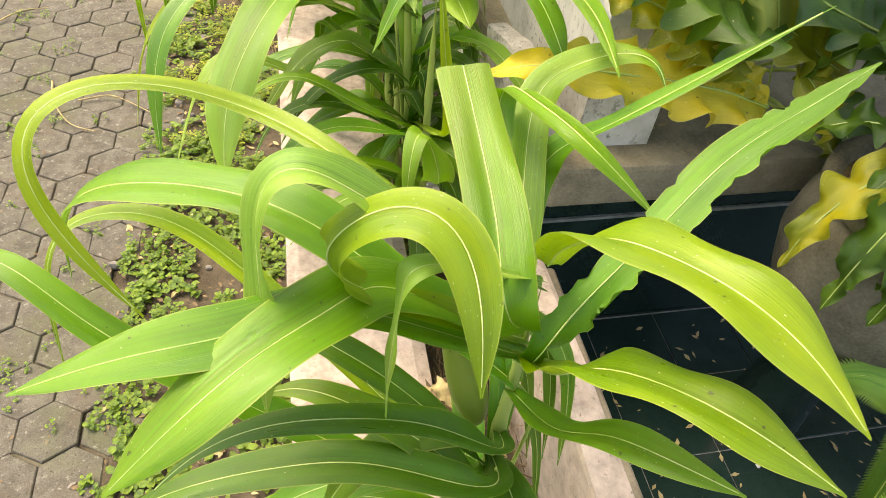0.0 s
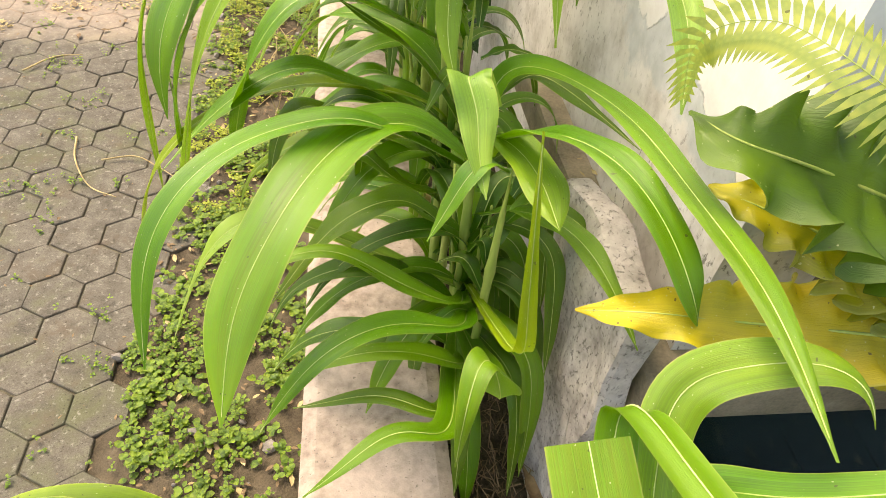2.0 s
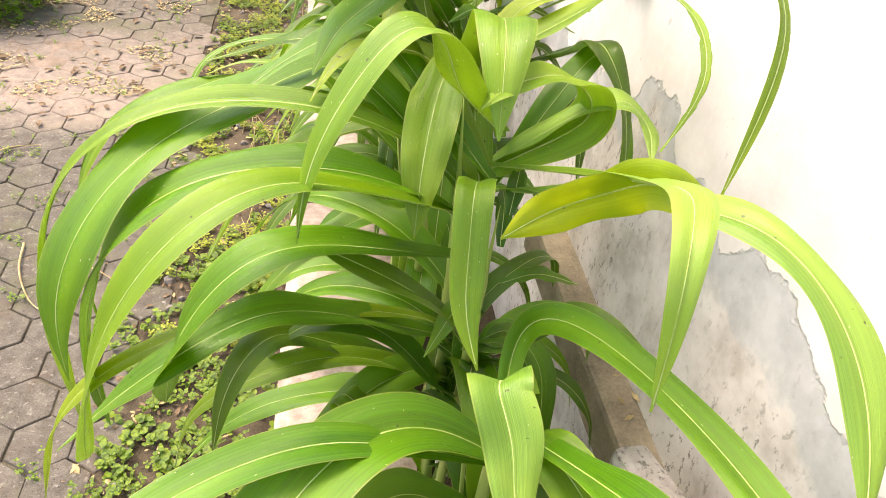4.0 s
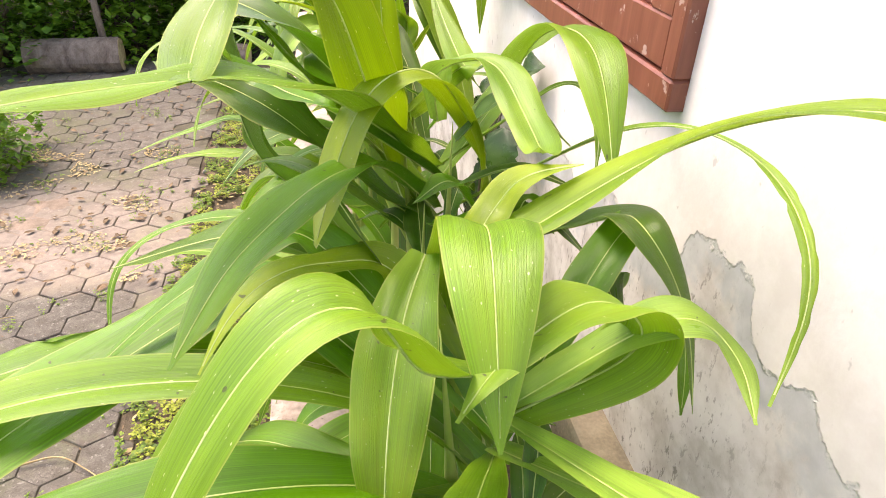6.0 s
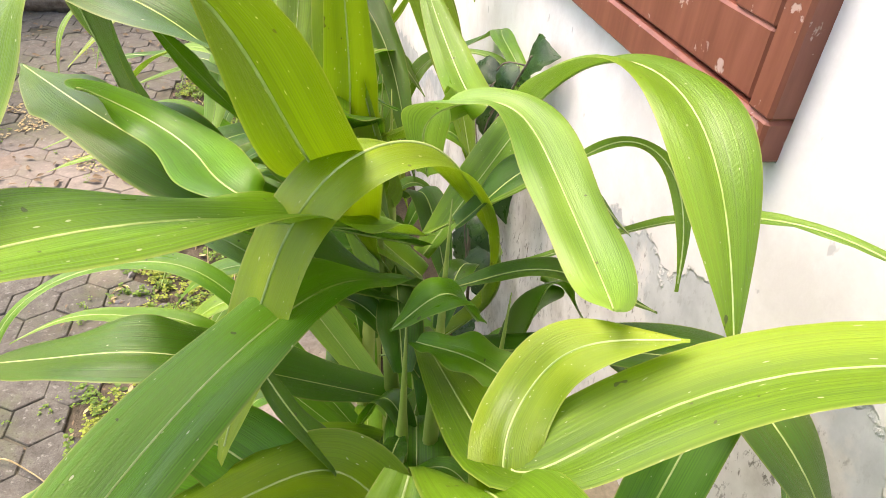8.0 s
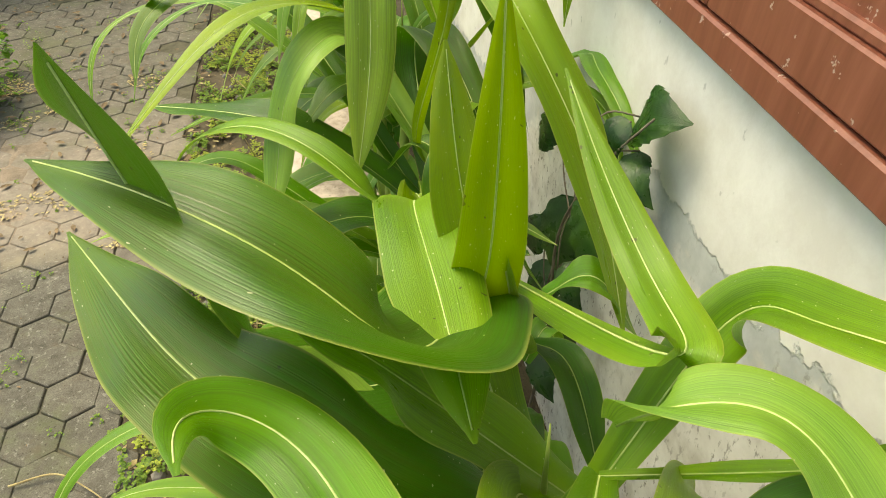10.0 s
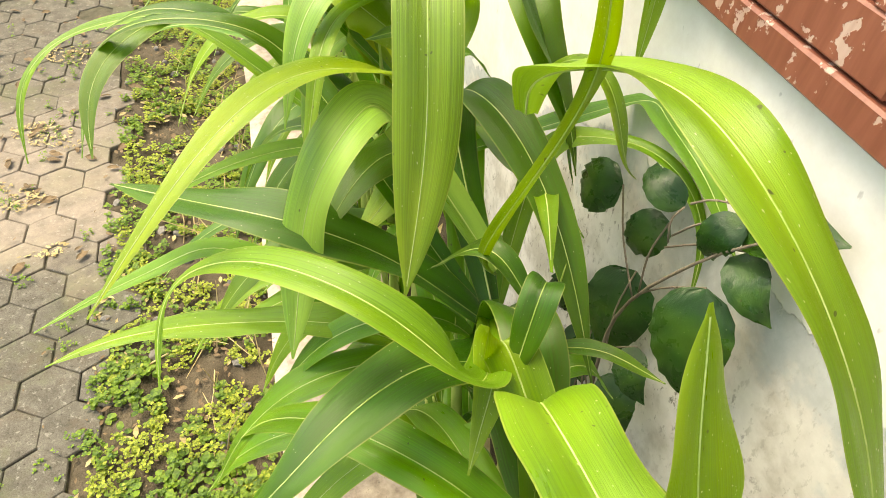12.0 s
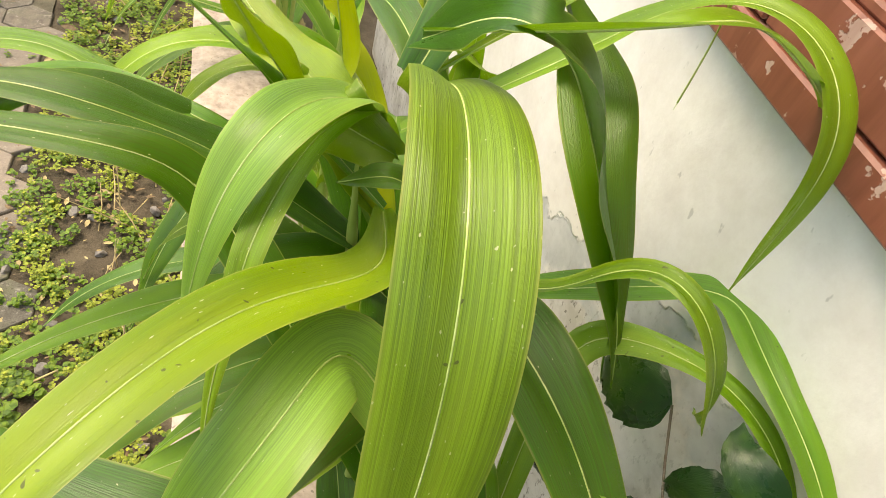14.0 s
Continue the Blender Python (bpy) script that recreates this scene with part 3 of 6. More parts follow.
def house():
    """The side wall with its window opening, and plain walls and a slab roof that close the house."""
    root = thing("wall_house", "whitewashed house wall, paint peeling off grey render", "wall", kind="structure")
    t = 0.15
    a, b = WALL_X, WALL_X + t
    for lo, hi in (((a, HOUSE_A, 1.06), (b, HOUSE_B, WIN_LOW)), ((a, HOUSE_A + 0.13, 0.3), (b, HOUSE_B, 1.06)), ((a, HOUSE_A, WIN_TOP), (b, HOUSE_B, HOUSE_TOP)), ((a, HOUSE_A, WIN_LOW), (b, WIN_A, WIN_TOP)), ((a, WIN_B, WIN_LOW), (b, HOUSE_B, WIN_TOP))):
        part("side_wall", boxes((lo, hi)), HOUSE, root)
    part("end_wall", boxes(((b, HOUSE_B - t, 0.3), (5.5, HOUSE_B, HOUSE_TOP))), HOUSE, root)
    part("front_wall", boxes(((b, HOUSE_A + 0.9, 0.3), (5.5, HOUSE_A + 1.05, HOUSE_TOP))), HOUSE, root)
    part("back_wall", boxes(((5.5, HOUSE_A + 0.9, 0.3), (5.65, HOUSE_B, HOUSE_TOP))), HOUSE, root)
    part("roof", boxes(((a - 0.35, HOUSE_A - 0.1, HOUSE_TOP), (5.8, HOUSE_B + 0.05, HOUSE_TOP + 0.12))), RIM, root)
    return root


house()


def shutters():
    """A pair of panelled wooden shutters in a plain frame."""
    root = thing("window_1", "brown painted wooden window shutters with flaking paint", "window", kind="structure")
    x0 = WALL_X - 0.022
    frame_part = boxes(((x0, WIN_A, WIN_LOW), (WALL_X + 0.09, WIN_B, WIN_LOW + 0.036)), ((x0, WIN_A, WIN_TOP - 0.05), (WALL_X + 0.09, WIN_B, WIN_TOP)),
                       ((x0, WIN_A, WIN_LOW + 0.036), (WALL_X + 0.09, WIN_A + 0.030, WIN_TOP - 0.05)), ((x0, WIN_B - 0.030, WIN_LOW + 0.036), (WALL_X + 0.09, WIN_B, WIN_TOP - 0.05)), bevel=0.003)
    part("window_frame", frame_part, SHUTTER, root)
    lo, hi = WIN_LOW + 0.039, WIN_TOP - 0.053
    edges = (WIN_A + 0.033, 2.284, 2.744, WIN_B - 0.033)
    for k in range(3):
        a, b = edges[k] + 0.0015, edges[k + 1] - 0.0015
        x = x0 + 0.004
        bm = boxes(((x, a, lo), (x + 0.03, b, lo + 0.056)), ((x, a, hi - 0.06), (x + 0.03, b, hi)),
                   ((x, a, lo + 0.056), (x + 0.03, a + 0.056, hi - 0.06)), ((x, b - 0.056, lo + 0.056), (x + 0.03, b, hi - 0.06)),
                   ((x, a + 0.056, lo + 0.52), (x + 0.03, b - 0.056, lo + 0.576)), bevel=0.0025)
        leaf_frame = part("shutter", bm, SHUTTER, root)
        for z0, z1 in ((lo + 0.056, lo + 0.52), (lo + 0.576, hi - 0.06)):
            bead = boxes(((x + 0.006, a + 0.056, z0), (x + 0.024, b - 0.056, z0 + 0.012)), ((x + 0.006, a + 0.056, z1 - 0.012), (x + 0.024, b - 0.056, z1)),
                         ((x + 0.006, a + 0.056, z0 + 0.012), (x + 0.024, a + 0.068, z1 - 0.012)), ((x + 0.006, b - 0.068, z0 + 0.012), (x + 0.024, b - 0.056, z1 - 0.012)), bevel=0.003)
            part("bead", bead, SHUTTER, leaf_frame)
            part("panel", boxes(((x + 0.014, a + 0.066, z0 + 0.010), (x + 0.022, b - 0.066, z1 - 0.010)), bevel=0.002), SHUTTER, leaf_frame)
    for y in (WIN_A + 0.0315,):
        for z in (lo + 0.10, lo + 0.86):
            bm = bmesh.new()
            tube(bm, [Vector((x0 - 0.004, y, z + 0.02 * i)) for i in range(5)], [0.006, 0.007, 0.006, 0.007, 0.006], 8)
            part("hinge", bm, RUST, root, "rusty iron hinge")
    return root


shutters()


# ---- the pond and its rim ----
POND_Y = 0.955


def rough_box(lo, hi, cuts, amount, scale):
    """A plastered block with uneven faces and broken edges."""
    bm = bmesh.new()
    box(bm, lo, hi, 0.012, 2)
    bmesh.ops.subdivide_edges(bm, edges=bm.edges[:], cuts=cuts, use_grid_fill=True)
    for v in bm.verts:
        k = v.co * scale
        v.co += amount * Vector((noise.noise(k), noise.noise(k + Vector((0, 5, 0))), noise.noise(k + Vector((3, 0, 0)))))
    return bm


def pond():
    root = thing("wall_pond", "old cement pond walls, whitewashed outside", "wall", kind="structure")
    part("side_wall", rough_box((0.452, -0.9, 0.3), (0.515, POND_Y - 0.03, 0.93), 6, 0.014, 5.0), KERB, root, "whitewashed narrow wall with a crumbling top")
    part("lip", boxes(((0.520, -0.9, 0.80), (0.548, POND_Y - 0.03, 0.885)), bevel=0.006), RIM, root)
    part("pier", rough_box((0.450, POND_Y + 0.015, 0.3), (0.500, 1.28, 1.235), 7, 0.022, 9.0), MOTTLED, root, "mottled crumbling cement pier")
    part("ledge", rough_box((0.508, POND_Y, 1.02), (3.0, 1.90, 1.113), 5, 0.006, 4.0), RIM, root, "brown stained cement ledge over the pond")
    part("back", boxes(((0.55, POND_Y + 0.10, 0.2), (3.0, POND_Y + 0.18, 1.015))), TILE, root)
    part("trim", boxes(((0.55, POND_Y + 0.092, 0.885), (2.6, POND_Y + 0.099, 0.893))), GROUT, root)
    part("far_side", boxes(((2.4, -0.9, 0.2), (2.5, POND_Y, 0.93))), RIM, root)
    part("near_side", boxes(((0.55, -1.0, 0.2), (2.5, -0.9, 0.93))), RIM, root)
    return root


pond()


def pond_tiles():
    root = thing("floor_pond", "black glazed tiles with pale joints on the pond floor", "tiles", kind="structure")
    part("bedding", boxes(((0.55, -0.9, 0.40), (2.4, POND_Y + 0.10, 0.494))), GROUT, root)
    size = 0.20
    bm = bmesh.new()
    box(bm, (0.0015, 0.0015, 0), (size - 0.0015, size - 0.0015, 0.010), 0.001)
    first = part("tile", bm, TILE, root)
    for i in range(9):
        for j in range(9):
            ob = first if i == j == 0 else first.copy()
            if ob is not first:
                scene.collection.objects.link(ob)
                ob.parent = root
            ob.location = (0.552 + size * i, POND_Y + 0.095 - size * (j + 1), 0.488)
    return root


pond_tiles()


def turned(prof, sides=36, close=True):
    """A turned body from (radius, height) pairs."""
    bm = bmesh.new()
    rings = [[bm.verts.new((r * math.cos(2 * math.pi * k / sides), r * math.sin(2 * math.pi * k / sides), z)) for k in range(sides)] for r, z in prof]
    for a, b in zip(rings, rings[1:]):
        for k in range(sides):
            bm.faces.new((a[k], a[(k + 1) % sides], b[(k + 1) % sides], b[k]))
    if close:
        bm.faces.new(rings[0][::-1])
        bm.faces.new(rings[-1])
    return bm


POT_X, POT_Y, POT_TOP = 1.10, 0.73, 1.20


def pot():
    root = thing("planter_pot", "round grey cement pot standing on an added foot in the pond", "pot", (POT_X, POT_Y, 0.498))
    # unseen support, added; its dark colour stands for the shadow under the bowl
    part("foot", turned([(0.09, 0.0), (0.085, 0.05), (0.07, 0.20), (0.08, 0.37)]), TILE, root, "added foot, coloured dark like the shade below the bowl", smooth=True)
    part("bowl", turned([(0.08, 0.36), (0.13, 0.39), (0.175, 0.46), (0.198, 0.55), (0.192, 0.62), (0.172, 0.675)]), POTGREY, root, smooth=True)
    part("rim", turned([(0.172, 0.672), (0.186, 0.68), (0.186, 0.70), (0.165, 0.704), (0.150, 0.68)]), POTGREY, root, smooth=True)
    part("soil", turned([(0.160, 0.66), (0.155, 0.682)]), BROWN, root, "dry brown fibre", smooth=True)
    return root


pot()


def pond_dirt():
    """Specks of dead leaf and grit on the pond's tiles and ledge."""
    rng = random.Random(33)
    verts, faces = [], []
    for k in range(520):
        up = rng.random() < 0.35
        x, y, z = (rng.uniform(0.53, 1.5), rng.uniform(POND_Y + 0.02, 1.5), 1.1175) if up else (rng.uniform(0.56, 1.6), rng.uniform(0.0, POND_Y + 0.05), 0.5005)
        s, a = rng.uniform(0.003, 0.014), rng.uniform(0, 6.28)
        d, e = Vector((math.cos(a), math.sin(a), 0.1)), Vector((-math.sin(a), math.cos(a), 0.25))
        o, b = Vector((x, y, z + 0.002)), len(verts)
        verts += [o - d * s, o + e * s * 0.4, o + d * s, o - e * s * 0.35]
        faces.append((b, b + 1, b + 2, b + 3))
    me = bpy.data.meshes.new("pond_litter")
    me.from_pydata(verts, [], faces)
    me.materials.append(STRAW)
    return tagged(new("pond_litter", me), "specks of dry leaf on the pond tiles and ledge", "litter", kind="stuff")


pond_dirt()


def roots():
    """A mat of dry brown fibres in the bed beside the pond wall."""
    rng = random.Random(91)
    bm = bmesh.new()
    for k in range(420):
        x, y = rng.uniform(0.30, 0.445), rng.uniform(0.55, 1.35)
        a, l = rng.uniform(0, 6.28), rng.uniform(0.03, 0.09)
        z = 0.60 + rng.uniform(0.0, 0.10) * (1 - abs(x - 0.40) / 0.12)
        d = Vector((math.cos(a) * 0.6, math.sin(a), rng.uniform(-0.3, 0.5))) * l
        o = Vector((x, y, z))
        tube(bm, [o, o + d * 0.5 + Vector((rng.uniform(-0.01, 0.01), 0, 0.012)), o + d], rng.uniform(0.0006, 0.0016), 3, False)
    return tagged(part("dry_roots", bm, BROWN), "mat of dry brown root fibres in the planting bed", "roots", kind="stuff")


roots()


# ---- the plants of the row ----
plant_a = maize_plant(0.28, 0.47, 1.40, "young maize plant with long arching green leaves", (0.0, 0.0))
plant_b = maize_plant(0.295, 1.25, 1.42, "maize plant with broad drooping leaves beside the wall", (-0.03, 0.0))
plant_c = maize_plant(0.29, 1.52, 1.56, "tall maize plant with yellowing upper leaves", (-0.05, 0.0))
plant_d = maize_plant(0.29, 1.84, 1.60, "tall maize plant with lime-green young leaves", (-0.04, 0.0))
plant_j = maize_plant(0.27, 2.10, 1.46, "maize plant with broad olive leaves by the window")
plant_e = maize_plant(0.28, 2.38, 1.32, "maize plant with long hanging leaves below the window", (-0.04, 0))
plant_f = maize_plant(0.26, 2.76, 1.50, "maize plant with streaked pale leaves", (-0.04, 0))
# the first three plants
leaf(plant_a, [(0.234, 0.433, 1.415), (0.238, 0.506, 1.455), (0.239, 0.596, 1.481), (0.234, 0.674, 1.516)], 0.045, "mid", blunt=True, flat=True)
leaf(plant_a, [(0.103, 0.535, 1.516), (0.047, 0.606, 1.510), (-0.033, 0.610, 1.547), (-0.107, 0.588, 1.565), (-0.152, 0.566, 1.541), (-0.149, 0.545, 1.492), (-0.122, 0.523, 1.433), (-0.083, 0.503, 1.372)], 0.017, "lime", late=True)
leaf(plant_a, [(0.087, 0.581, 1.387), (-0.015, 0.641, 1.397), (-0.124, 0.690, 1.373), (-0.208, 0.721, 1.318), (-0.225, 0.696, 1.206)], 0.049, "mid", late=True)
leaf(plant_a, [(0.350, 0.699, 1.339), (0.401, 0.658, 1.438), (0.474, 0.624, 1.529), (0.548, 0.588, 1.621)], 0.031, "mid")
leaf(plant_a, [(0.304, 0.758, 1.423), (0.318, 0.675, 1.469), (0.333, 0.598, 1.491), (0.380, 0.561, 1.455), (0.440, 0.542, 1.397)], 0.027, "mid", late=True)
leaf(plant_a, [(0.347, 0.746, 1.415), (0.395, 0.759, 1.456), (0.451, 0.751, 1.484), (0.491, 0.726, 1.486), (0.496, 0.705, 1.450)], 0.034, "fresh", late=True)
leaf(plant_a, [(0.085, 0.460, 1.457), (0.097, 0.446, 1.529), (0.128, 0.437, 1.560), (0.161, 0.427, 1.566), (0.180, 0.400, 1.550), (0.184, 0.362, 1.518), (0.182, 0.331, 1.461)], 0.036, "lime", late=True)
leaf(plant_a, [(0.112, 0.474, 1.530), (0.080, 0.467, 1.571), (0.053, 0.476, 1.573), (0.036, 0.474, 1.552), (0.030, 0.466, 1.503), (0.028, 0.447, 1.430), (0.019, 0.418, 1.320)], 0.034, "pale", late=True)
leaf(plant_a, [(0.090, 0.455, 1.425), (0.053, 0.436, 1.440), (0.003, 0.414, 1.449), (-0.035, 0.405, 1.458), (-0.093, 0.399, 1.452), (-0.150, 0.395, 1.433)], 0.040, "mid", late=True)
leaf(plant_a, [(0.131, 0.474, 1.426), (0.094, 0.443, 1.443), (0.025, 0.389, 1.459), (-0.035, 0.350, 1.437), (-0.085, 0.324, 1.400)], 0.046, "mid", late=True)
leaf(plant_a, [(0.257, 0.405, 1.204), (0.169, 0.404, 1.291), (0.083, 0.394, 1.342), (0.013, 0.387, 1.359), (-0.042, 0.374, 1.346), (-0.076, 0.356, 1.321)], 0.026, "dark")
leaf(plant_a, [(0.267, 0.430, 1.503), (0.277, 0.392, 1.554), (0.295, 0.343, 1.583), (0.319, 0.301, 1.592), (0.347, 0.264, 1.579), (0.372, 0.226, 1.552)], 0.040, "lime", late=True)
leaf(plant_a, [(0.269, 0.388, 1.383), (0.278, 0.347, 1.458), (0.297, 0.301, 1.504), (0.322, 0.265, 1.519), (0.354, 0.233, 1.513), (0.379, 0.213, 1.501)], 0.036, "lime", late=True)
leaf(plant_a, [(0.281, 0.370, 1.315), (0.303, 0.328, 1.379), (0.331, 0.282, 1.414), (0.368, 0.248, 1.420)], 0.028, "mid", late=True)
leaf(plant_a, [(0.264, 0.416, 1.353), (0.297, 0.434, 1.404), (0.337, 0.447, 1.454), (0.384, 0.468, 1.499), (0.436, 0.495, 1.536), (0.511, 0.514, 1.572), (0.575, 0.536, 1.595)], 0.030, "mid", bites=True, late=True)
leaf(plant_a, [(0.145, 0.404, 1.531), (0.136, 0.408, 1.491), (0.128, 0.406, 1.405), (0.125, 0.401, 1.304)], 0.016, "pale", late=True)
leaf(plant_b, [(0.193, 1.236, 1.357), (0.115, 1.205, 1.375), (0.053, 1.130, 1.370), (0.002, 1.045, 1.339), (-0.041, 0.966, 1.278), (-0.051, 0.876, 1.202)], 0.055, "mid", late=True)
leaf(plant_b, [(0.109, 1.199, 1.393), (0.035, 1.179, 1.396), (-0.033, 1.146, 1.394), (-0.089, 1.095, 1.379), (-0.130, 1.045, 1.339), (-0.147, 1.007, 1.272), (-0.150, 0.964, 1.190)], 0.028, "mid", late=True)
leaf(plant_b, [(0.240, 1.215, 1.452), (0.251, 1.171, 1.424), (0.251, 1.131, 1.392), (0.258, 1.082, 1.356)], 0.041, "pale", flat=True)
leaf(plant_b, [(0.321, 1.121, 1.429), (0.346, 1.046, 1.471), (0.374, 0.977, 1.482), (0.404, 0.910, 1.455), (0.423, 0.862, 1.414), (0.451, 0.872, 1.360)], 0.035, "mid", late=True)
leaf(plant_b, [(0.315, 1.389, 1.337), (0.353, 1.331, 1.403), (0.393, 1.207, 1.445), (0.415, 1.068, 1.478), (0.419, 0.927, 1.492), (0.420, 0.789, 1.512), (0.398, 0.653, 1.510)], 0.029, "mid", late=True)
leaf(plant_b, [(0.293, 1.220, 1.353), (0.321, 1.167, 1.361), (0.331, 1.092, 1.369), (0.334, 1.018, 1.365)], 0.044, "fresh", late=True)
leaf(plant_b, [(0.302, 0.955, 1.205), (0.284, 0.925, 1.323), (0.265, 0.916, 1.443), (0.256, 0.942, 1.558)], 0.018, "lime")
leaf(plant_b, [(0.331, 1.160, 1.267), (0.371, 1.105, 1.295), (0.398, 1.039, 1.302), (0.417, 0.975, 1.287), (0.439, 0.928, 1.248)], 0.032, "mid")
leaf(plant_c, [(0.205, 1.408, 1.626), (0.193, 1.403, 1.674), (0.158, 1.388, 1.691), (0.123, 1.367, 1.657), (0.092, 1.348, 1.610), (0.074, 1.337, 1.559), (0.069, 1.322, 1.508)], 0.036, "olive")
leaf(plant_c, [(0.114, 1.625, 1.538), (0.048, 1.579, 1.529), (-0.022, 1.531, 1.517), (-0.085, 1.477, 1.500), (-0.135, 1.430, 1.461), (-0.167, 1.391, 1.405), (-0.180, 1.374, 1.349), (-0.177, 1.362, 1.270)], 0.052, "mid", late=True)
leaf(plant_c, [(0.065, 1.340, 1.565), (0.011, 1.303, 1.571), (-0.039, 1.260, 1.543), (-0.081, 1.247, 1.470), (-0.112, 1.250, 1.375), (-0.136, 1.270, 1.274), (-0.164, 1.321, 1.182)], 0.030, "fresh", late=True)
leaf(plant_c, [(0.067, 1.337, 1.495), (0.002, 1.315, 1.468), (-0.043, 1.311, 1.394), (-0.068, 1.340, 1.299), (-0.091, 1.383, 1.198)], 0.038, "mid", late=True)
leaf(plant_c, [(0.387, 1.252, 1.606), (0.340, 1.255, 1.633), (0.320, 1.292, 1.595), (0.290, 1.318, 1.556), (0.251, 1.322, 1.519)], 0.031, "yellow", sheath=False, face=2.0, late=True)
leaf(plant_c, [(0.331, 1.230, 1.649), (0.312, 1.172, 1.678), (0.294, 1.129, 1.672), (0.297, 1.113, 1.614), (0.311, 1.116, 1.543)], 0.027, "pale", flat=True)
leaf(plant_c, [(0.389, 1.253, 1.610), (0.417, 1.217, 1.622), (0.436, 1.168, 1.614), (0.445, 1.119, 1.593), (0.443, 1.071, 1.559), (0.431, 1.030, 1.520)], 0.035, "pale", late=True)
leaf(plant_c, [(0.241, 1.600, 1.572), (0.217, 1.546, 1.548), (0.199, 1.483, 1.498), (0.190, 1.427, 1.427)], 0.042, "fresh", flat=True, sheath=False)
leaf(plant_c, [(0.306, 1.439, 1.181), (0.244, 1.434, 1.290), (0.182, 1.396, 1.384), (0.077, 1.371, 1.469)], 0.052, "dark", late=True)
leaf(plant_c, [(0.231, 1.370, 1.546), (0.226, 1.328, 1.499), (0.224, 1.294, 1.450), (0.238, 1.260, 1.407)], 0.026, "fresh", flat=True, late=True)
# inner leaves, mostly in the dark tone that carries the clump's shade
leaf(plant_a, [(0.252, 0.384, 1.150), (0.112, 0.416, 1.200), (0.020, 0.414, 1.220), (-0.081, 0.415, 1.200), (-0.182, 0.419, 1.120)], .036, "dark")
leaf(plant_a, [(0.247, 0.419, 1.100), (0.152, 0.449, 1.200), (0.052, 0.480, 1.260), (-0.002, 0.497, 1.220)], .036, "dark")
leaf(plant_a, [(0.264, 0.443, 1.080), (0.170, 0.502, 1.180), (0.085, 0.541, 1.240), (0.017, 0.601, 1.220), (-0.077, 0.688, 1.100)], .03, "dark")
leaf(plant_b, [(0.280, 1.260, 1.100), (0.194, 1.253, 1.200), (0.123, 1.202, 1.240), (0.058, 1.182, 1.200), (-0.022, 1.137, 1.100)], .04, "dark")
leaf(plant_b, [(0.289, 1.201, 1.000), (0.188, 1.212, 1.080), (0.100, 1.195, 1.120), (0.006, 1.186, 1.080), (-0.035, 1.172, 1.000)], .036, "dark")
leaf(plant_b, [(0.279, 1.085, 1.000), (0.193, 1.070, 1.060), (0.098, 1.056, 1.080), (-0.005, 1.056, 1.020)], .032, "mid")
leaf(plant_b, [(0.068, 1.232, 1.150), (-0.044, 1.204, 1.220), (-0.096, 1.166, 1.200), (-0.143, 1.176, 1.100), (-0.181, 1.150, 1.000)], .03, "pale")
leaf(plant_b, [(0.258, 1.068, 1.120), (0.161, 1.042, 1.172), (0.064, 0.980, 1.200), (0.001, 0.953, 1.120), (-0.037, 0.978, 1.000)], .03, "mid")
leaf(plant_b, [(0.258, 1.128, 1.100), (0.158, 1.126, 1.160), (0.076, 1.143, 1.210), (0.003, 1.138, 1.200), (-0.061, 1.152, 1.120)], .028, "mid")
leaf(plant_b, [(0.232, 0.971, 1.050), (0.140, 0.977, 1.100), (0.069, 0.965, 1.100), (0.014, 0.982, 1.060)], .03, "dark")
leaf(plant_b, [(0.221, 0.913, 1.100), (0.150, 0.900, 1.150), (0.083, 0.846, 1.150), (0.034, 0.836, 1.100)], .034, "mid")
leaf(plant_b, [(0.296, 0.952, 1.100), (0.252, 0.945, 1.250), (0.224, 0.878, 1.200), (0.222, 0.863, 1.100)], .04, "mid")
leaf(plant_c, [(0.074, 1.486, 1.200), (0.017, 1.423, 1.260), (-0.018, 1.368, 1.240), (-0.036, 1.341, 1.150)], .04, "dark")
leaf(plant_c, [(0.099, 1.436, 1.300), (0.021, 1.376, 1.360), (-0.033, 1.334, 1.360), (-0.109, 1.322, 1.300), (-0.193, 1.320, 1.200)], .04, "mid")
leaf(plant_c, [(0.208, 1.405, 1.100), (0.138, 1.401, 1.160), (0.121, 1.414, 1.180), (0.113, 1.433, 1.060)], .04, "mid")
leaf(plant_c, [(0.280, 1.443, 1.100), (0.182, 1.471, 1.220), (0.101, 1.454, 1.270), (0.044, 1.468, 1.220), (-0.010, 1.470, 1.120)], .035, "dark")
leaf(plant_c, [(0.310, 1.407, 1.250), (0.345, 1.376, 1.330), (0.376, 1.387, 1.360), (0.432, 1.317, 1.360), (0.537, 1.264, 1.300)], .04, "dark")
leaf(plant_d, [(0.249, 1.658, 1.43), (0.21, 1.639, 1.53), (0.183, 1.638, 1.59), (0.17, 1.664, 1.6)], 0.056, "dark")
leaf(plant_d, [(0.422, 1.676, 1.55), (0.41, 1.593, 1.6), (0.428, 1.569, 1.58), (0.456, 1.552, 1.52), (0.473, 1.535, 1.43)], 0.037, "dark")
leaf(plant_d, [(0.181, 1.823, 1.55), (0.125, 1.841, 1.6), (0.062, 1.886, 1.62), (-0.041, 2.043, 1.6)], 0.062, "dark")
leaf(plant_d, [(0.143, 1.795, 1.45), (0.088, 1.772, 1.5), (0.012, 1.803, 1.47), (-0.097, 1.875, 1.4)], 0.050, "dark")
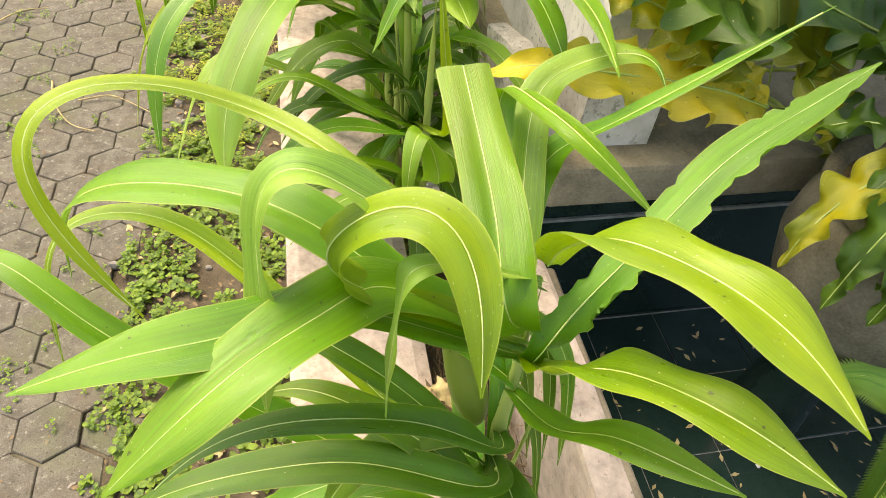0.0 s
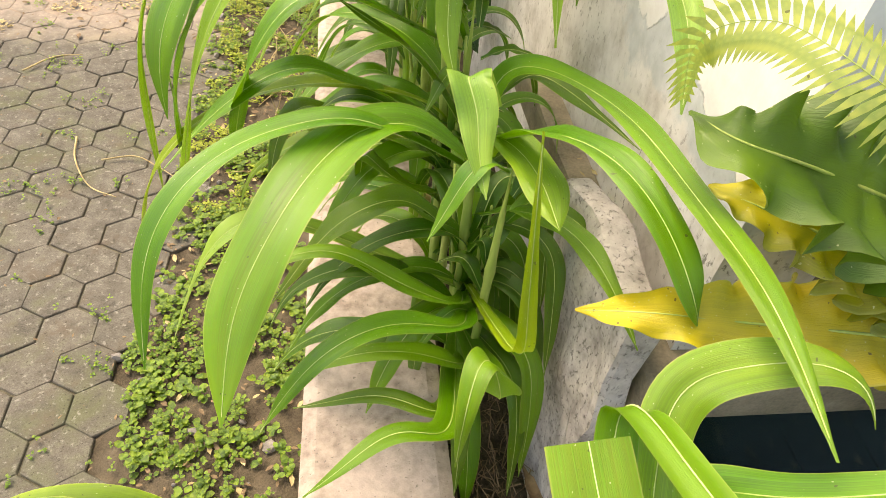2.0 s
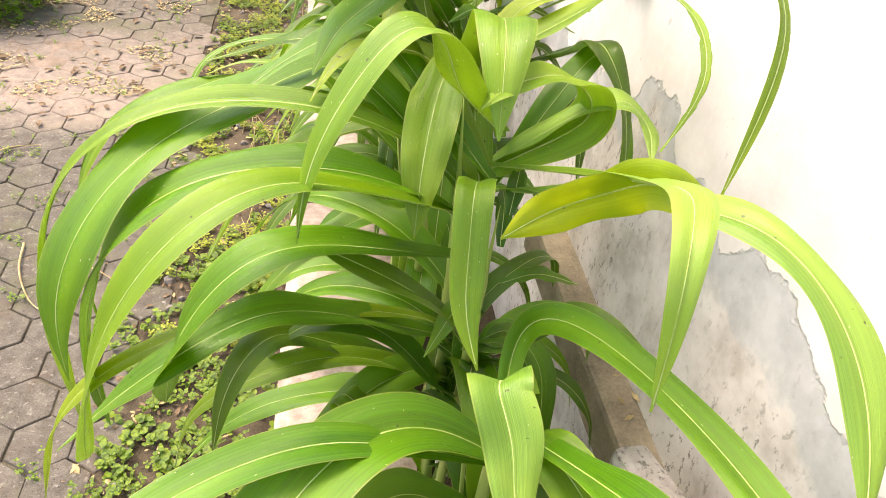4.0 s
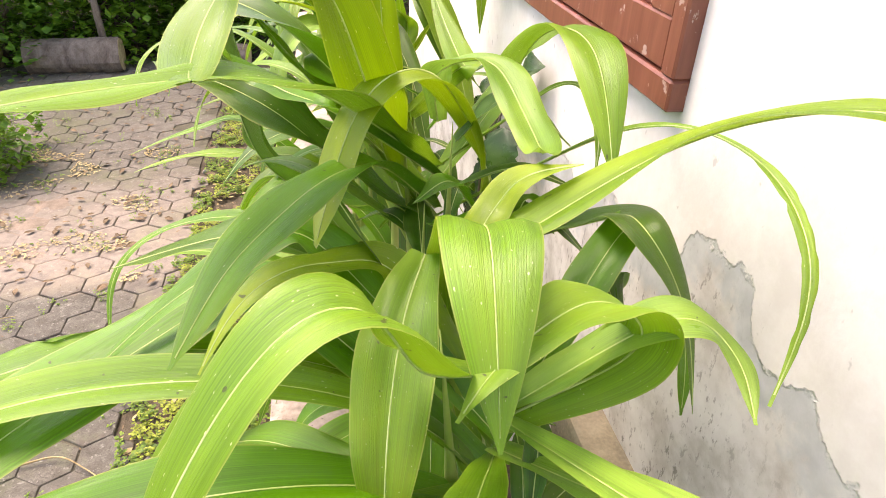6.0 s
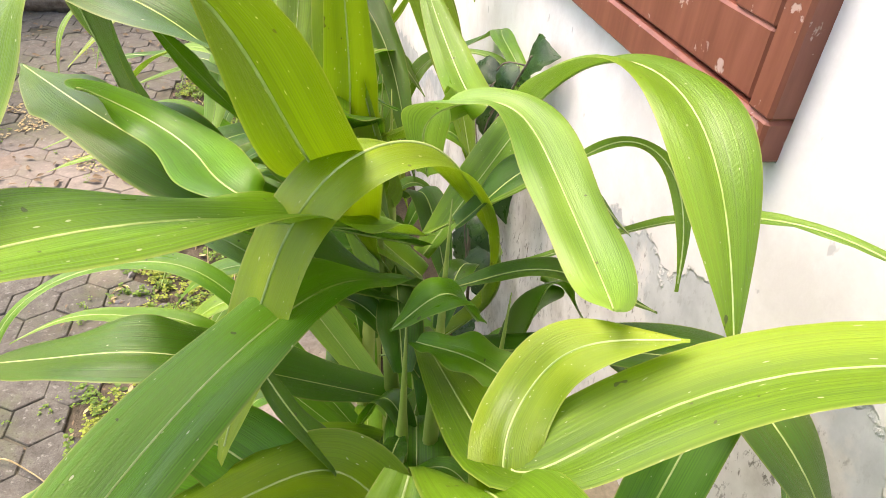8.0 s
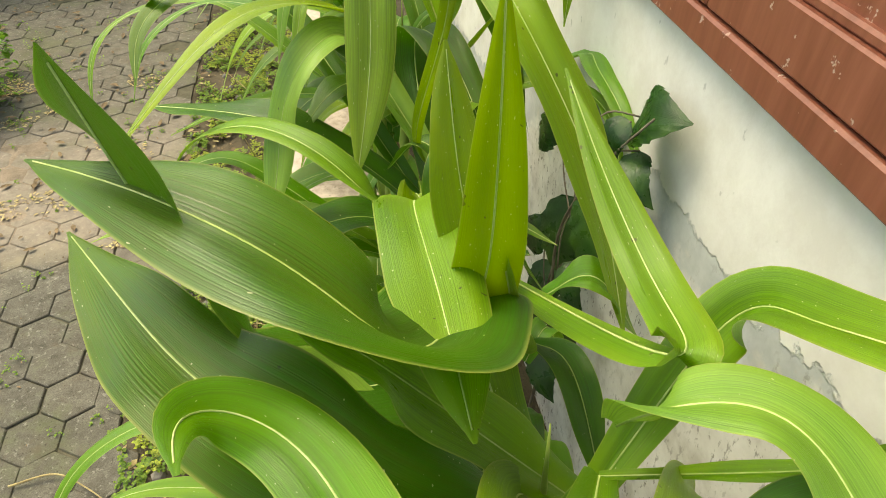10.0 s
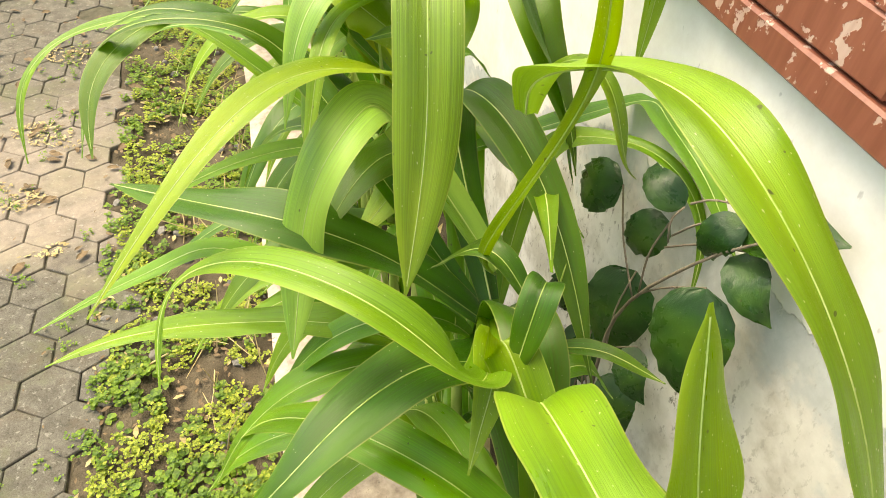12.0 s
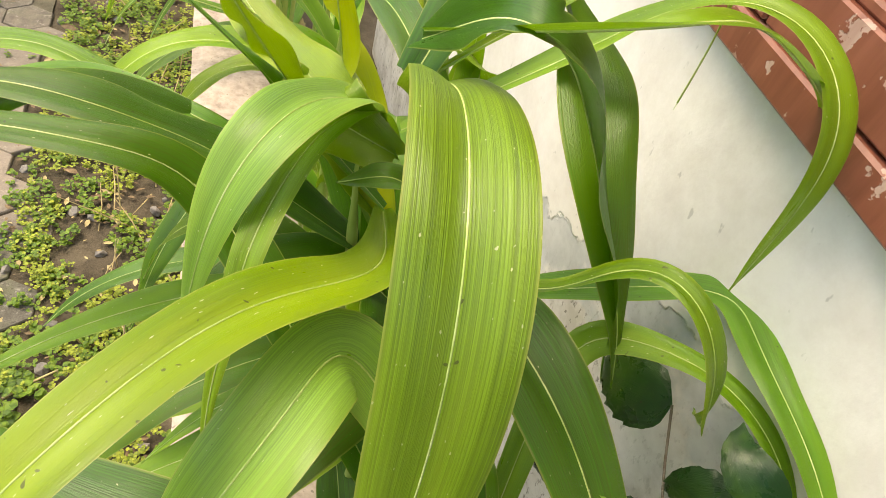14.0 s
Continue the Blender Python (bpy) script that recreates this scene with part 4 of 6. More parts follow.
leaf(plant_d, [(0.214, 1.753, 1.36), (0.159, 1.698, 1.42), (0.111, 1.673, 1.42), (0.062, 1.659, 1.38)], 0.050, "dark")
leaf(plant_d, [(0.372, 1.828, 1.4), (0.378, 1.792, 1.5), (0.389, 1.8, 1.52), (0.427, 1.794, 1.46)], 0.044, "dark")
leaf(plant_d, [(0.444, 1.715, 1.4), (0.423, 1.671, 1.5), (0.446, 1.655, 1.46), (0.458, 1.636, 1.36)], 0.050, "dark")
leaf(plant_j, [(0.184, 1.871, 1.63), (0.134, 1.889, 1.68), (0.082, 1.917, 1.7), (0.035, 1.953, 1.7), (-0.031, 2.013, 1.68)], .075, "dark")
leaf(plant_e, [(0.274, 2.576, 1.48), (0.286, 2.514, 1.53), (0.309, 2.45, 1.52), (0.333, 2.389, 1.47), (0.341, 2.319, 1.42), (0.355, 2.256, 1.33)], .046, "dark", flat=True)
leaf(plant_e, [(0.171, 2.409, 1.4), (0.073, 2.432, 1.45), (-0.018, 2.489, 1.44), (-0.122, 2.586, 1.4)], .05, "dark")
leaf(plant_e, [(0.101, 2.659, 1.5), (0.045, 2.65, 1.55), (-0.014, 2.662, 1.56), (-0.097, 2.696, 1.53), (-0.157, 2.733, 1.44)], .03, "dark")
leaf(plant_e, [(0.233, 2.291, 1.36), (0.171, 2.259, 1.42), (0.098, 2.22, 1.43), (0.038, 2.18, 1.41), (-0.003, 2.175, 1.36)], .05, "dark")
leaf(plant_f, [(0.223, 2.749, 1.52), (0.162, 2.651, 1.6), (0.127, 2.609, 1.6), (0.1, 2.582, 1.56), (0.079, 2.561, 1.47)], .036, "pale")
leaf(plant_f, [(0.117, 2.78, 1.42), (0.051, 2.739, 1.5), (-0.007, 2.734, 1.53), (-0.063, 2.747, 1.53), (-0.122, 2.771, 1.49)], .05, "dark")
leaf(plant_f, [(0.334, 2.823, 1.64), (0.418, 2.802, 1.58), (0.401, 2.682, 1.557), (0.411, 2.616, 1.5), (0.446, 2.581, 1.42), (0.453, 2.551, 1.36)], .055, "dark")
leaf(plant_f, [(0.398, 2.742, 1.6), (0.425, 2.723, 1.645), (0.461, 2.683, 1.69), (0.489, 2.644, 1.694), (0.501, 2.599, 1.677), (0.5, 2.573, 1.655), (0.5, 2.564, 1.615), (0.5, 2.56, 1.502)], .026, "fresh", late=True)
leaf(plant_f, [(0.464, 2.783, 1.68), (0.481, 2.727, 1.69), (0.5, 2.732, 1.63), (0.502, 2.732, 1.55)], .012, "lime")
leaf(plant_f, [(0.334, 2.591, 1.43), (0.332, 2.497, 1.47), (0.354, 2.437, 1.45), (0.391, 2.401, 1.4)], .042, "dark")
leaf(plant_f, [(0.184, 2.81, 1.46), (0.131, 2.752, 1.58), (0.095, 2.72, 1.66)], .05, "lime")
leaf(plant_f, [(0.224, 2.842, 1.46), (0.202, 2.822, 1.56), (0.184, 2.8, 1.64)], .05, "yellow")
leaf(plant_f, [(0.262, 2.615, 1.38), (0.183, 2.513, 1.46), (0.136, 2.463, 1.46), (0.099, 2.431, 1.42)], .06, "dark")
leaf(plant_f, [(0.213, 2.95, 1.4), (0.135, 2.892, 1.5), (0.078, 2.841, 1.55), (0.045, 2.835, 1.56)], .05, "mid")
leaf(plant_f, [(0.4, 2.935, 1.42), (0.309, 2.862, 1.52), (0.28, 2.886, 1.58)], .045, "fresh")
leaf(plant_f, [(0.374, 2.935, 1.4), (0.368, 2.912, 1.5), (0.365, 2.908, 1.56)], .03, "fresh")
leaf(plant_a, [(-0.167, 0.630, 1.150), (-0.286, 0.707, 1.250), (-0.354, 0.744, 1.240), (-0.376, 0.699, 1.180), (-0.380, 0.611, 1.080)], .036, "mid")
leaf(plant_a, [(-0.074, 0.769, 1.200), (-0.190, 0.780, 1.250), (-0.268, 0.784, 1.220), (-0.283, 0.735, 1.150), (-0.281, 0.686, 1.050)], .026, "lime")

# short leaves added low down towards the house wall, toned dark as shade
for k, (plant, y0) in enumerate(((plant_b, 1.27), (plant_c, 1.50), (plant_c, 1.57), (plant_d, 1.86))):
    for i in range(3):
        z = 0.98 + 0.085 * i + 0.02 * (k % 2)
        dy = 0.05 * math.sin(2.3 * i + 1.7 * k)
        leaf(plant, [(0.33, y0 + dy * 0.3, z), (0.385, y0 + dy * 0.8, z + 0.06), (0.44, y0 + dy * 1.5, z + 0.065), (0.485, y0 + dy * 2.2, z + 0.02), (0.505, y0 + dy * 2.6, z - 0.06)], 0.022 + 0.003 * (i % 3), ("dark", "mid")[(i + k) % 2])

# long leaves of the third plant that hang down over the soil strip
leaf(plant_c, [(0.26, 1.53, 1.44), (0.12, 1.52, 1.53), (-0.06, 1.51, 1.535), (-0.17, 1.50, 1.47), (-0.222, 1.50, 1.37), (-0.245, 1.50, 1.23), (-0.252, 1.50, 1.11), (-0.257, 1.50, 0.97)], 0.032, "fresh", late=True)
leaf(plant_c, [(0.26, 1.57, 1.42), (0.12, 1.58, 1.50), (-0.05, 1.57, 1.52), (-0.15, 1.56, 1.47), (-0.200, 1.55, 1.36), (-0.214, 1.55, 1.26), (-0.213, 1.55, 1.14)], 0.034, "fresh", bites=True, late=True)
leaf(plant_c, [(0.26, 1.50, 1.40), (0.14, 1.46, 1.49), (0.0, 1.43, 1.51), (-0.09, 1.42, 1.465), (-0.140, 1.42, 1.385), (-0.172, 1.42, 1.295), (-0.181, 1.42, 1.19), (-0.179, 1.42, 1.10)], 0.044, "mid", late=True)
leaf(plant_c, [(0.25, 1.50, 1.22), (0.05, 1.45, 1.29), (-0.12, 1.42, 1.25), (-0.225, 1.42, 1.145), (-0.266, 1.42, 1.05), (-0.305, 1.42, 0.90)], 0.024, "lime", late=True)
leaf(plant_c, [(0.24, 1.5, 1.1), (0.1, 1.46, 1.19), (-0.04, 1.43, 1.15), (-0.088, 1.43, 1.09), (-0.117, 1.43, 0.97)], 0.030, "fresh")

# the leaves that arch over the kerb, plant by plant
leaf(plant_c, [(0.150, 1.635, 1.578), (0.109, 1.603, 1.581), (0.074, 1.585, 1.572), (0.033, 1.567, 1.550), (-0.007, 1.541, 1.522)], 0.033, "mid")
leaf(plant_c, [(0.221, 1.623, 1.544), (0.175, 1.608, 1.563), (0.146, 1.587, 1.578), (0.124, 1.567, 1.583), (0.097, 1.550, 1.568), (0.075, 1.518, 1.539)], 0.029, "lime")
leaf(plant_c, [(0.280, 1.630, 1.490), (0.272, 1.590, 1.570), (0.268, 1.530, 1.640), (0.258, 1.470, 1.662), (0.252, 1.425, 1.635), (0.250, 1.390, 1.580)], 0.044, "olive", flat=True, late=True)
leaf(plant_c, [(0.382, 1.489, 1.557), (0.339, 1.486, 1.604), (0.273, 1.436, 1.618), (0.242, 1.407, 1.617), (0.225, 1.388, 1.609)], 0.040, "olive", flat=True)
leaf(plant_c, [(0.280, 1.585, 1.585), (0.299, 1.618, 1.598), (0.321, 1.621, 1.627), (0.362, 1.600, 1.645)], 0.024, "lime", late=True)
leaf(plant_c, [(0.378, 1.497, 1.563), (0.413, 1.490, 1.580), (0.435, 1.484, 1.562), (0.440, 1.461, 1.556), (0.430, 1.423, 1.541)], 0.033, "pale")
leaf(plant_c, [(0.433, 1.642, 1.571), (0.471, 1.644, 1.531), (0.493, 1.626, 1.485), (0.500, 1.600, 1.433), (0.498, 1.581, 1.377)], 0.029, "mid", late=True)
leaf(plant_d, [(0.354, 1.815, 1.485), (0.329, 1.798, 1.572), (0.293, 1.759, 1.643), (0.257, 1.716, 1.689), (0.217, 1.695, 1.692), (0.190, 1.685, 1.655), (0.170, 1.667, 1.602), (0.155, 1.617, 1.572)], 0.038, "lime", late=True)
leaf(plant_d, [(0.235, 1.843, 1.536), (0.218, 1.762, 1.623), (0.197, 1.695, 1.701), (0.169, 1.676, 1.785), (0.137, 1.684, 1.790), (0.096, 1.679, 1.755), (0.083, 1.607, 1.717), (0.103, 1.517, 1.741)], 0.042, "lime", late=True)
leaf(plant_d, [(0.172, 1.885, 1.599), (0.149, 1.879, 1.634), (0.126, 1.881, 1.663), (0.097, 1.899, 1.695)], 0.040, "fresh")
leaf(plant_d, [(0.175, 1.657, 1.682), (0.130, 1.612, 1.712), (0.072, 1.559, 1.727), (0.035, 1.502, 1.738), (-0.004, 1.443, 1.748)], 0.036, "olive", late=True)
leaf(plant_d, [(0.221, 1.719, 1.594), (0.188, 1.667, 1.619), (0.157, 1.622, 1.626), (0.123, 1.581, 1.613), (0.101, 1.521, 1.618), (0.079, 1.449, 1.605)], 0.031, "mid", late=True)
leaf(plant_d, [(0.278, 1.569, 1.602), (0.293, 1.591, 1.571), (0.373, 1.589, 1.634), (0.414, 1.542, 1.693), (0.426, 1.481, 1.730), (0.415, 1.427, 1.749), (0.465, 1.421, 1.761), (0.502, 1.411, 1.726), (0.480, 1.363, 1.662), (0.444, 1.318, 1.566)], 0.034, "lime")
leaf(plant_d, [(0.416, 1.758, 1.588), (0.449, 1.727, 1.619), (0.479, 1.680, 1.644), (0.507, 1.619, 1.646), (0.513, 1.558, 1.634), (0.502, 1.500, 1.608), (0.473, 1.460, 1.585), (0.434, 1.423, 1.557)], 0.010, "fresh", bites=True, late=True)
leaf(plant_d, [(0.385, 1.896, 1.614), (0.380, 1.844, 1.655), (0.380, 1.797, 1.692), (0.387, 1.754, 1.713), (0.394, 1.709, 1.714), (0.391, 1.666, 1.704), (0.389, 1.632, 1.677), (0.388, 1.599, 1.630)], 0.036, "fresh", late=True)
leaf(plant_d, [(0.278, 1.804, 1.656), (0.311, 1.799, 1.668), (0.332, 1.778, 1.674), (0.343, 1.739, 1.654), (0.348, 1.691, 1.637), (0.346, 1.645, 1.632), (0.329, 1.612, 1.655)], 0.031, "pale", late=True)
leaf(plant_d, [(0.372, 1.776, 1.631), (0.394, 1.772, 1.652), (0.411, 1.749, 1.660), (0.417, 1.720, 1.650), (0.416, 1.698, 1.627), (0.410, 1.681, 1.599)], 0.010, "fresh", late=True)
leaf(plant_d, [(0.177, 1.714, 1.650), (0.136, 1.803, 1.636), (0.105, 1.842, 1.640), (0.069, 1.833, 1.667), (0.083, 1.788, 1.684)], 0.031, "mid", late=True)
leaf(plant_d, [(0.175, 1.812, 1.533), (0.140, 1.832, 1.548), (0.105, 1.852, 1.547), (0.077, 1.852, 1.538)], 0.028, "pale")
leaf(plant_d, [(0.245, 1.970, 1.500), (0.242, 1.955, 1.620), (0.236, 1.940, 1.720), (0.228, 1.925, 1.812)], 0.036, "lime", flat=True)
leaf(plant_e, [(0.252, 2.317, 1.672), (0.283, 2.236, 1.719), (0.279, 2.142, 1.735), (0.307, 2.079, 1.687), (0.346, 2.029, 1.604), (0.363, 1.969, 1.504)], 0.035, "olive", late=True)
leaf(plant_e, [(0.244, 2.347, 1.456), (0.274, 2.279, 1.673), (0.225, 2.205, 1.80), (0.190, 2.145, 1.885)], 0.013, "lime")
leaf(plant_e, [(0.202, 2.199, 1.455), (0.146, 2.239, 1.512), (0.081, 2.287, 1.528), (0.028, 2.341, 1.501), (-0.029, 2.374, 1.463), (-0.063, 2.374, 1.415), (-0.067, 2.316, 1.368)], 0.033, "olive")
leaf(plant_e, [(0.186, 2.516, 1.517), (0.152, 2.477, 1.543), (0.109, 2.433, 1.524), (0.083, 2.419, 1.466), (0.071, 2.387, 1.403), (0.055, 2.336, 1.353)], 0.039, "pale", late=True)
leaf(plant_e, [(0.415, 2.590, 1.380), (0.471, 2.568, 1.410), (0.527, 2.519, 1.427), (0.549, 2.451, 1.416), (0.553, 2.395, 1.387), (0.527, 2.345, 1.301)], 0.024, "fresh")
leaf(plant_e, [(0.365, 2.786, 1.330), (0.375, 2.649, 1.365), (0.366, 2.519, 1.407), (0.332, 2.410, 1.481), (0.274, 2.263, 1.516)], 0.046, "mid")
leaf(plant_f, [(0.245, 2.637, 1.632), (0.228, 2.558, 1.670), (0.214, 2.489, 1.669), (0.206, 2.440, 1.619), (0.200, 2.409, 1.527), (0.172, 2.349, 1.409)], 0.045, "streak", flat=True, late=True)
leaf(plant_f, [(0.225, 2.727, 1.540), (0.180, 2.683, 1.552), (0.148, 2.614, 1.571), (0.122, 2.561, 1.563), (0.112, 2.540, 1.519), (0.098, 2.516, 1.473), (0.092, 2.488, 1.421)], 0.017, "olive")
leaf(plant_f, [(0.209, 2.576, 1.517), (0.124, 2.517, 1.571), (0.049, 2.443, 1.589), (-0.026, 2.373, 1.548), (-0.092, 2.305, 1.493)], 0.032, "lime")
leaf(plant_f, [(0.129, 2.838, 1.386), (0.039, 2.826, 1.452), (-0.012, 2.780, 1.504), (-0.071, 2.722, 1.519), (-0.131, 2.662, 1.484), (-0.135, 2.603, 1.425)], 0.030, "dark", late=True)
leaf(plant_f, [(0.268, 2.595, 1.707), (0.337, 2.617, 1.626), (0.395, 2.627, 1.534), (0.438, 2.605, 1.433), (0.468, 2.574, 1.321)], 0.046, "dark", flat=True, late=True)
leaf(plant_f, [(0.365, 2.600, 1.450), (0.386, 2.580, 1.507), (0.418, 2.559, 1.545), (0.434, 2.495, 1.539), (0.459, 2.468, 1.448), (0.526, 2.520, 1.369)], 0.018, "lime", late=True)
leaf(plant_f, [(0.556, 2.620, 1.425), (0.549, 2.557, 1.454), (0.539, 2.492, 1.459), (0.548, 2.425, 1.446), (0.559, 2.338, 1.386)], 0.030, "mid", late=True)
leaf(plant_f, [(0.269, 2.506, 1.755), (0.347, 2.550, 1.742), (0.423, 2.584, 1.707), (0.497, 2.615, 1.664), (0.566, 2.641, 1.620), (0.601, 2.626, 1.527), (0.587, 2.629, 1.421)], 0.013, "fresh", late=True)
leaf(plant_f, [(0.173, 2.703, 1.554), (0.195, 2.793, 1.497), (0.151, 2.895, 1.486), (0.102, 2.992, 1.504)], 0.050, "lime", flat=True, late=True)
leaf(plant_f, [(0.158, 2.807, 1.484), (0.116, 2.791, 1.543), (0.079, 2.767, 1.599), (0.041, 2.743, 1.654)], 0.023, "mid")
leaf(plant_f, [(0.246, 2.573, 1.396), (0.200, 2.536, 1.387), (0.168, 2.503, 1.375), (0.138, 2.476, 1.367)], 0.058, "fresh")
leaf(plant_f, [(0.213, 2.691, 1.319), (0.130, 2.689, 1.348), (0.052, 2.670, 1.357), (-0.028, 2.640, 1.355), (-0.106, 2.601, 1.338)], 0.027, "mid")
leaf(plant_f, [(0.201, 2.680, 1.194), (0.133, 2.664, 1.194), (0.075, 2.643, 1.180), (0.017, 2.618, 1.136)], 0.022, "fresh")
leaf(plant_f, [(0.180, 2.666, 1.106), (0.102, 2.643, 1.110), (0.030, 2.627, 1.095), (-0.051, 2.607, 1.073)], 0.045, "mid")
leaf(plant_j, [(0.258, 1.985, 1.502), (0.247, 2.007, 1.563), (0.235, 2.036, 1.632), (0.230, 2.072, 1.714)], 0.036, "lime", flat=True, late=True)
leaf(plant_j, [(0.283, 1.990, 1.493), (0.267, 1.971, 1.547), (0.255, 1.961, 1.602), (0.241, 1.973, 1.654)], 0.027, "pale", flat=True)
leaf(plant_j, [(0.307, 1.827, 1.653), (0.327, 1.895, 1.632), (0.317, 1.970, 1.662), (0.308, 2.044, 1.702)], 0.025, "olive", flat=True, late=True)
leaf(plant_j, [(0.234, 2.171, 1.478), (0.208, 2.080, 1.570), (0.208, 1.952, 1.594), (0.204, 1.823, 1.619)], 0.048, "olive", flat=True, late=True)
leaf(plant_j, [(0.235, 2.252, 1.459), (0.228, 2.232, 1.419), (0.213, 2.211, 1.380), (0.194, 2.179, 1.353)], 0.035, "lime", flat=True)
leaf(plant_j, [(0.096, 1.981, 1.466), (0.058, 1.973, 1.597), (0.042, 1.952, 1.698), (0.033, 1.935, 1.784)], 0.102, "dark", late=True)
leaf(plant_f, [(0.118, 2.817, 1.418), (0.043, 2.857, 1.432), (-0.033, 2.891, 1.439), (-0.095, 2.874, 1.432), (-0.139, 2.828, 1.417), (-0.174, 2.809, 1.388), (-0.196, 2.763, 1.310)], 0.020, "mid")
leaf(plant_f, [(-0.030, 2.937, 1.413), (-0.129, 2.965, 1.407), (-0.208, 2.955, 1.401), (-0.264, 2.917, 1.376), (-0.288, 2.872, 1.341), (-0.288, 2.822, 1.266)], 0.026, "fresh")
leaf(plant_e, [(0.007, 2.515, 1.341), (-0.071, 2.514, 1.329), (-0.146, 2.496, 1.316), (-0.223, 2.476, 1.288)], 0.027, "mid")
leaf(plant_e, [(0.136, 2.406, 1.294), (0.048, 2.428, 1.300), (-0.046, 2.443, 1.299), (-0.138, 2.449, 1.290), (-0.216, 2.446, 1.262)], 0.032, "fresh")
leaf(plant_f, [(0.211, 2.833, 1.434), (0.158, 2.809, 1.424), (0.126, 2.763, 1.399), (0.104, 2.710, 1.343)], 0.026, "pale")
leaf(plant_d, [(0.080, 1.956, 1.351), (0.030, 1.968, 1.354), (-0.046, 1.984, 1.356), (-0.111, 1.975, 1.329)], 0.023, "mid")
leaf(plant_d, [(0.095, 2.022, 1.357), (0.009, 2.047, 1.371), (-0.067, 2.051, 1.357), (-0.122, 2.023, 1.340), (-0.151, 1.996, 1.296), (-0.147, 1.943, 1.226)], 0.022, "mid")
leaf(plant_d, [(0.130, 2.022, 1.435), (0.098, 2.016, 1.470), (0.062, 2.010, 1.470)], 0.028, "pale")

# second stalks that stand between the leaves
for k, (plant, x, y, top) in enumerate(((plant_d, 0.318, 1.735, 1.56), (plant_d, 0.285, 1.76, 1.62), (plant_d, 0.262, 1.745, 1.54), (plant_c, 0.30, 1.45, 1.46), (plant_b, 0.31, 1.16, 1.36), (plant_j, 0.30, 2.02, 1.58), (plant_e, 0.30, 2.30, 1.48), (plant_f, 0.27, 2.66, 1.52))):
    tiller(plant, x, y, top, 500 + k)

# lower leaves; the dark ones among them deepen the shade between the stalks
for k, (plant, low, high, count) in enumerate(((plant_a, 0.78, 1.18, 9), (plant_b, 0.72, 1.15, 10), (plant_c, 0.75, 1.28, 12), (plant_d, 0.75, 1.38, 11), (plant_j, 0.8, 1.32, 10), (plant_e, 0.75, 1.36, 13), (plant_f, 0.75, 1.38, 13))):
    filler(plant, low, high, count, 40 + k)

# short added leaves whose dark colour stands for shade between stalks and pond wall
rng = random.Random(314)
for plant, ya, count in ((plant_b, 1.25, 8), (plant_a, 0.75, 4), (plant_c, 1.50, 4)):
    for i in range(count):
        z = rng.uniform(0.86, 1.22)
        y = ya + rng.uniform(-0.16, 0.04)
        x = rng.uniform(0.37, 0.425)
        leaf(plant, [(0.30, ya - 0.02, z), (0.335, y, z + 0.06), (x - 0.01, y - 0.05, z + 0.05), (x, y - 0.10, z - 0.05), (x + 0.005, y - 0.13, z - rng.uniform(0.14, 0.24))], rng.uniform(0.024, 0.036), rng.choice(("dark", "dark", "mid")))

for k, (x, y, top) in enumerate(((0.26, 3.13, 1.45), (0.30, 3.53, 1.5), (0.24, 3.95, 1.55), (0.28, 4.4, 1.5), (0.25, 4.95, 1.4), (0.28, 5.5, 1.5))):
    more = maize_plant(x, y, top, "maize plant further along the row")
    filler(more, 0.75, top - 0.02, 13, 90 + k, (0.25, 0.5), ("mid", "fresh", "dark", "lime"))


# ---- broad-leaved plants on the pond and on the wall ----
def blade(points, width, fold=0.15, wave=0.0, waves=7.0, n=96, across=12, shape="oval", seed=0, normal=(0, 0, 1)):
    """A broad leaf along the points: an oval outline, lifted sides and, if wanted, a wavy margin."""
    rng = random.Random(seed)
    line = spline(points, n)
    bm = bmesh.new()
    uv = bm.loops.layers.uv.new("UVMap")
    rows, ph = [], rng.uniform(0, 6)
    for i, q in enumerate(line):
        u = i / n
        t = (line[min(i + 1, n)] - line[max(i - 1, 0)]).normalized()
        side = t.cross(Vector(normal))
        side = side.normalized() if side.length > 0.05 else Vector((0, 1, 0))
        up = side.cross(t)
        w = width * 0.5 * max(0.02, math.sin(math.pi * min(1, max(0, u)) ** (0.62 if shape == "oval" else 0.8)) ** (0.75 if shape == "oval" else 1.0))
        row = []
        for j in range(across + 1):
            v = j / across * 2 - 1
            a = abs(v)
            k = wave * w * a ** 2.5 * math.sin(waves * u * 6.28 + ph + (2.0 if v > 0 else 0))
            # the blade puckers between its side veins and the margin is uneven
            k += 0.16 * wave * w * math.sin(6.28 * (waves * 1.5 * u - 0.9 * a) + ph) * a * (1.2 - a)
            k += 0.22 * wave * w * noise.noise(Vector((u * 9, v * 2.4, ph)))
            w_here = 0.22 * wave * noise.noise(Vector((u * 17, ph * 3 + v, 4.0)))
            row.append(bm.verts.new(q + side * (w * v * (1 + w_here + 0.20 * wave * math.sin(waves * u * 6.28 * 1.6 + ph + (1.3 if v > 0 else 0)))) + up * (fold * w * a + k)))
        rows.append(row)
    for i in range(n):
        for j in range(across):
            f = bm.faces.new((rows[i][j], rows[i][j + 1], rows[i + 1][j + 1], rows[i + 1][j]))
            for loop, (a, b) in zip(f.loops, ((i, j), (i, j + 1), (i + 1, j + 1), (i + 1, j))):
                loop[uv].uv = (b / across, a / n)
    return bm, line


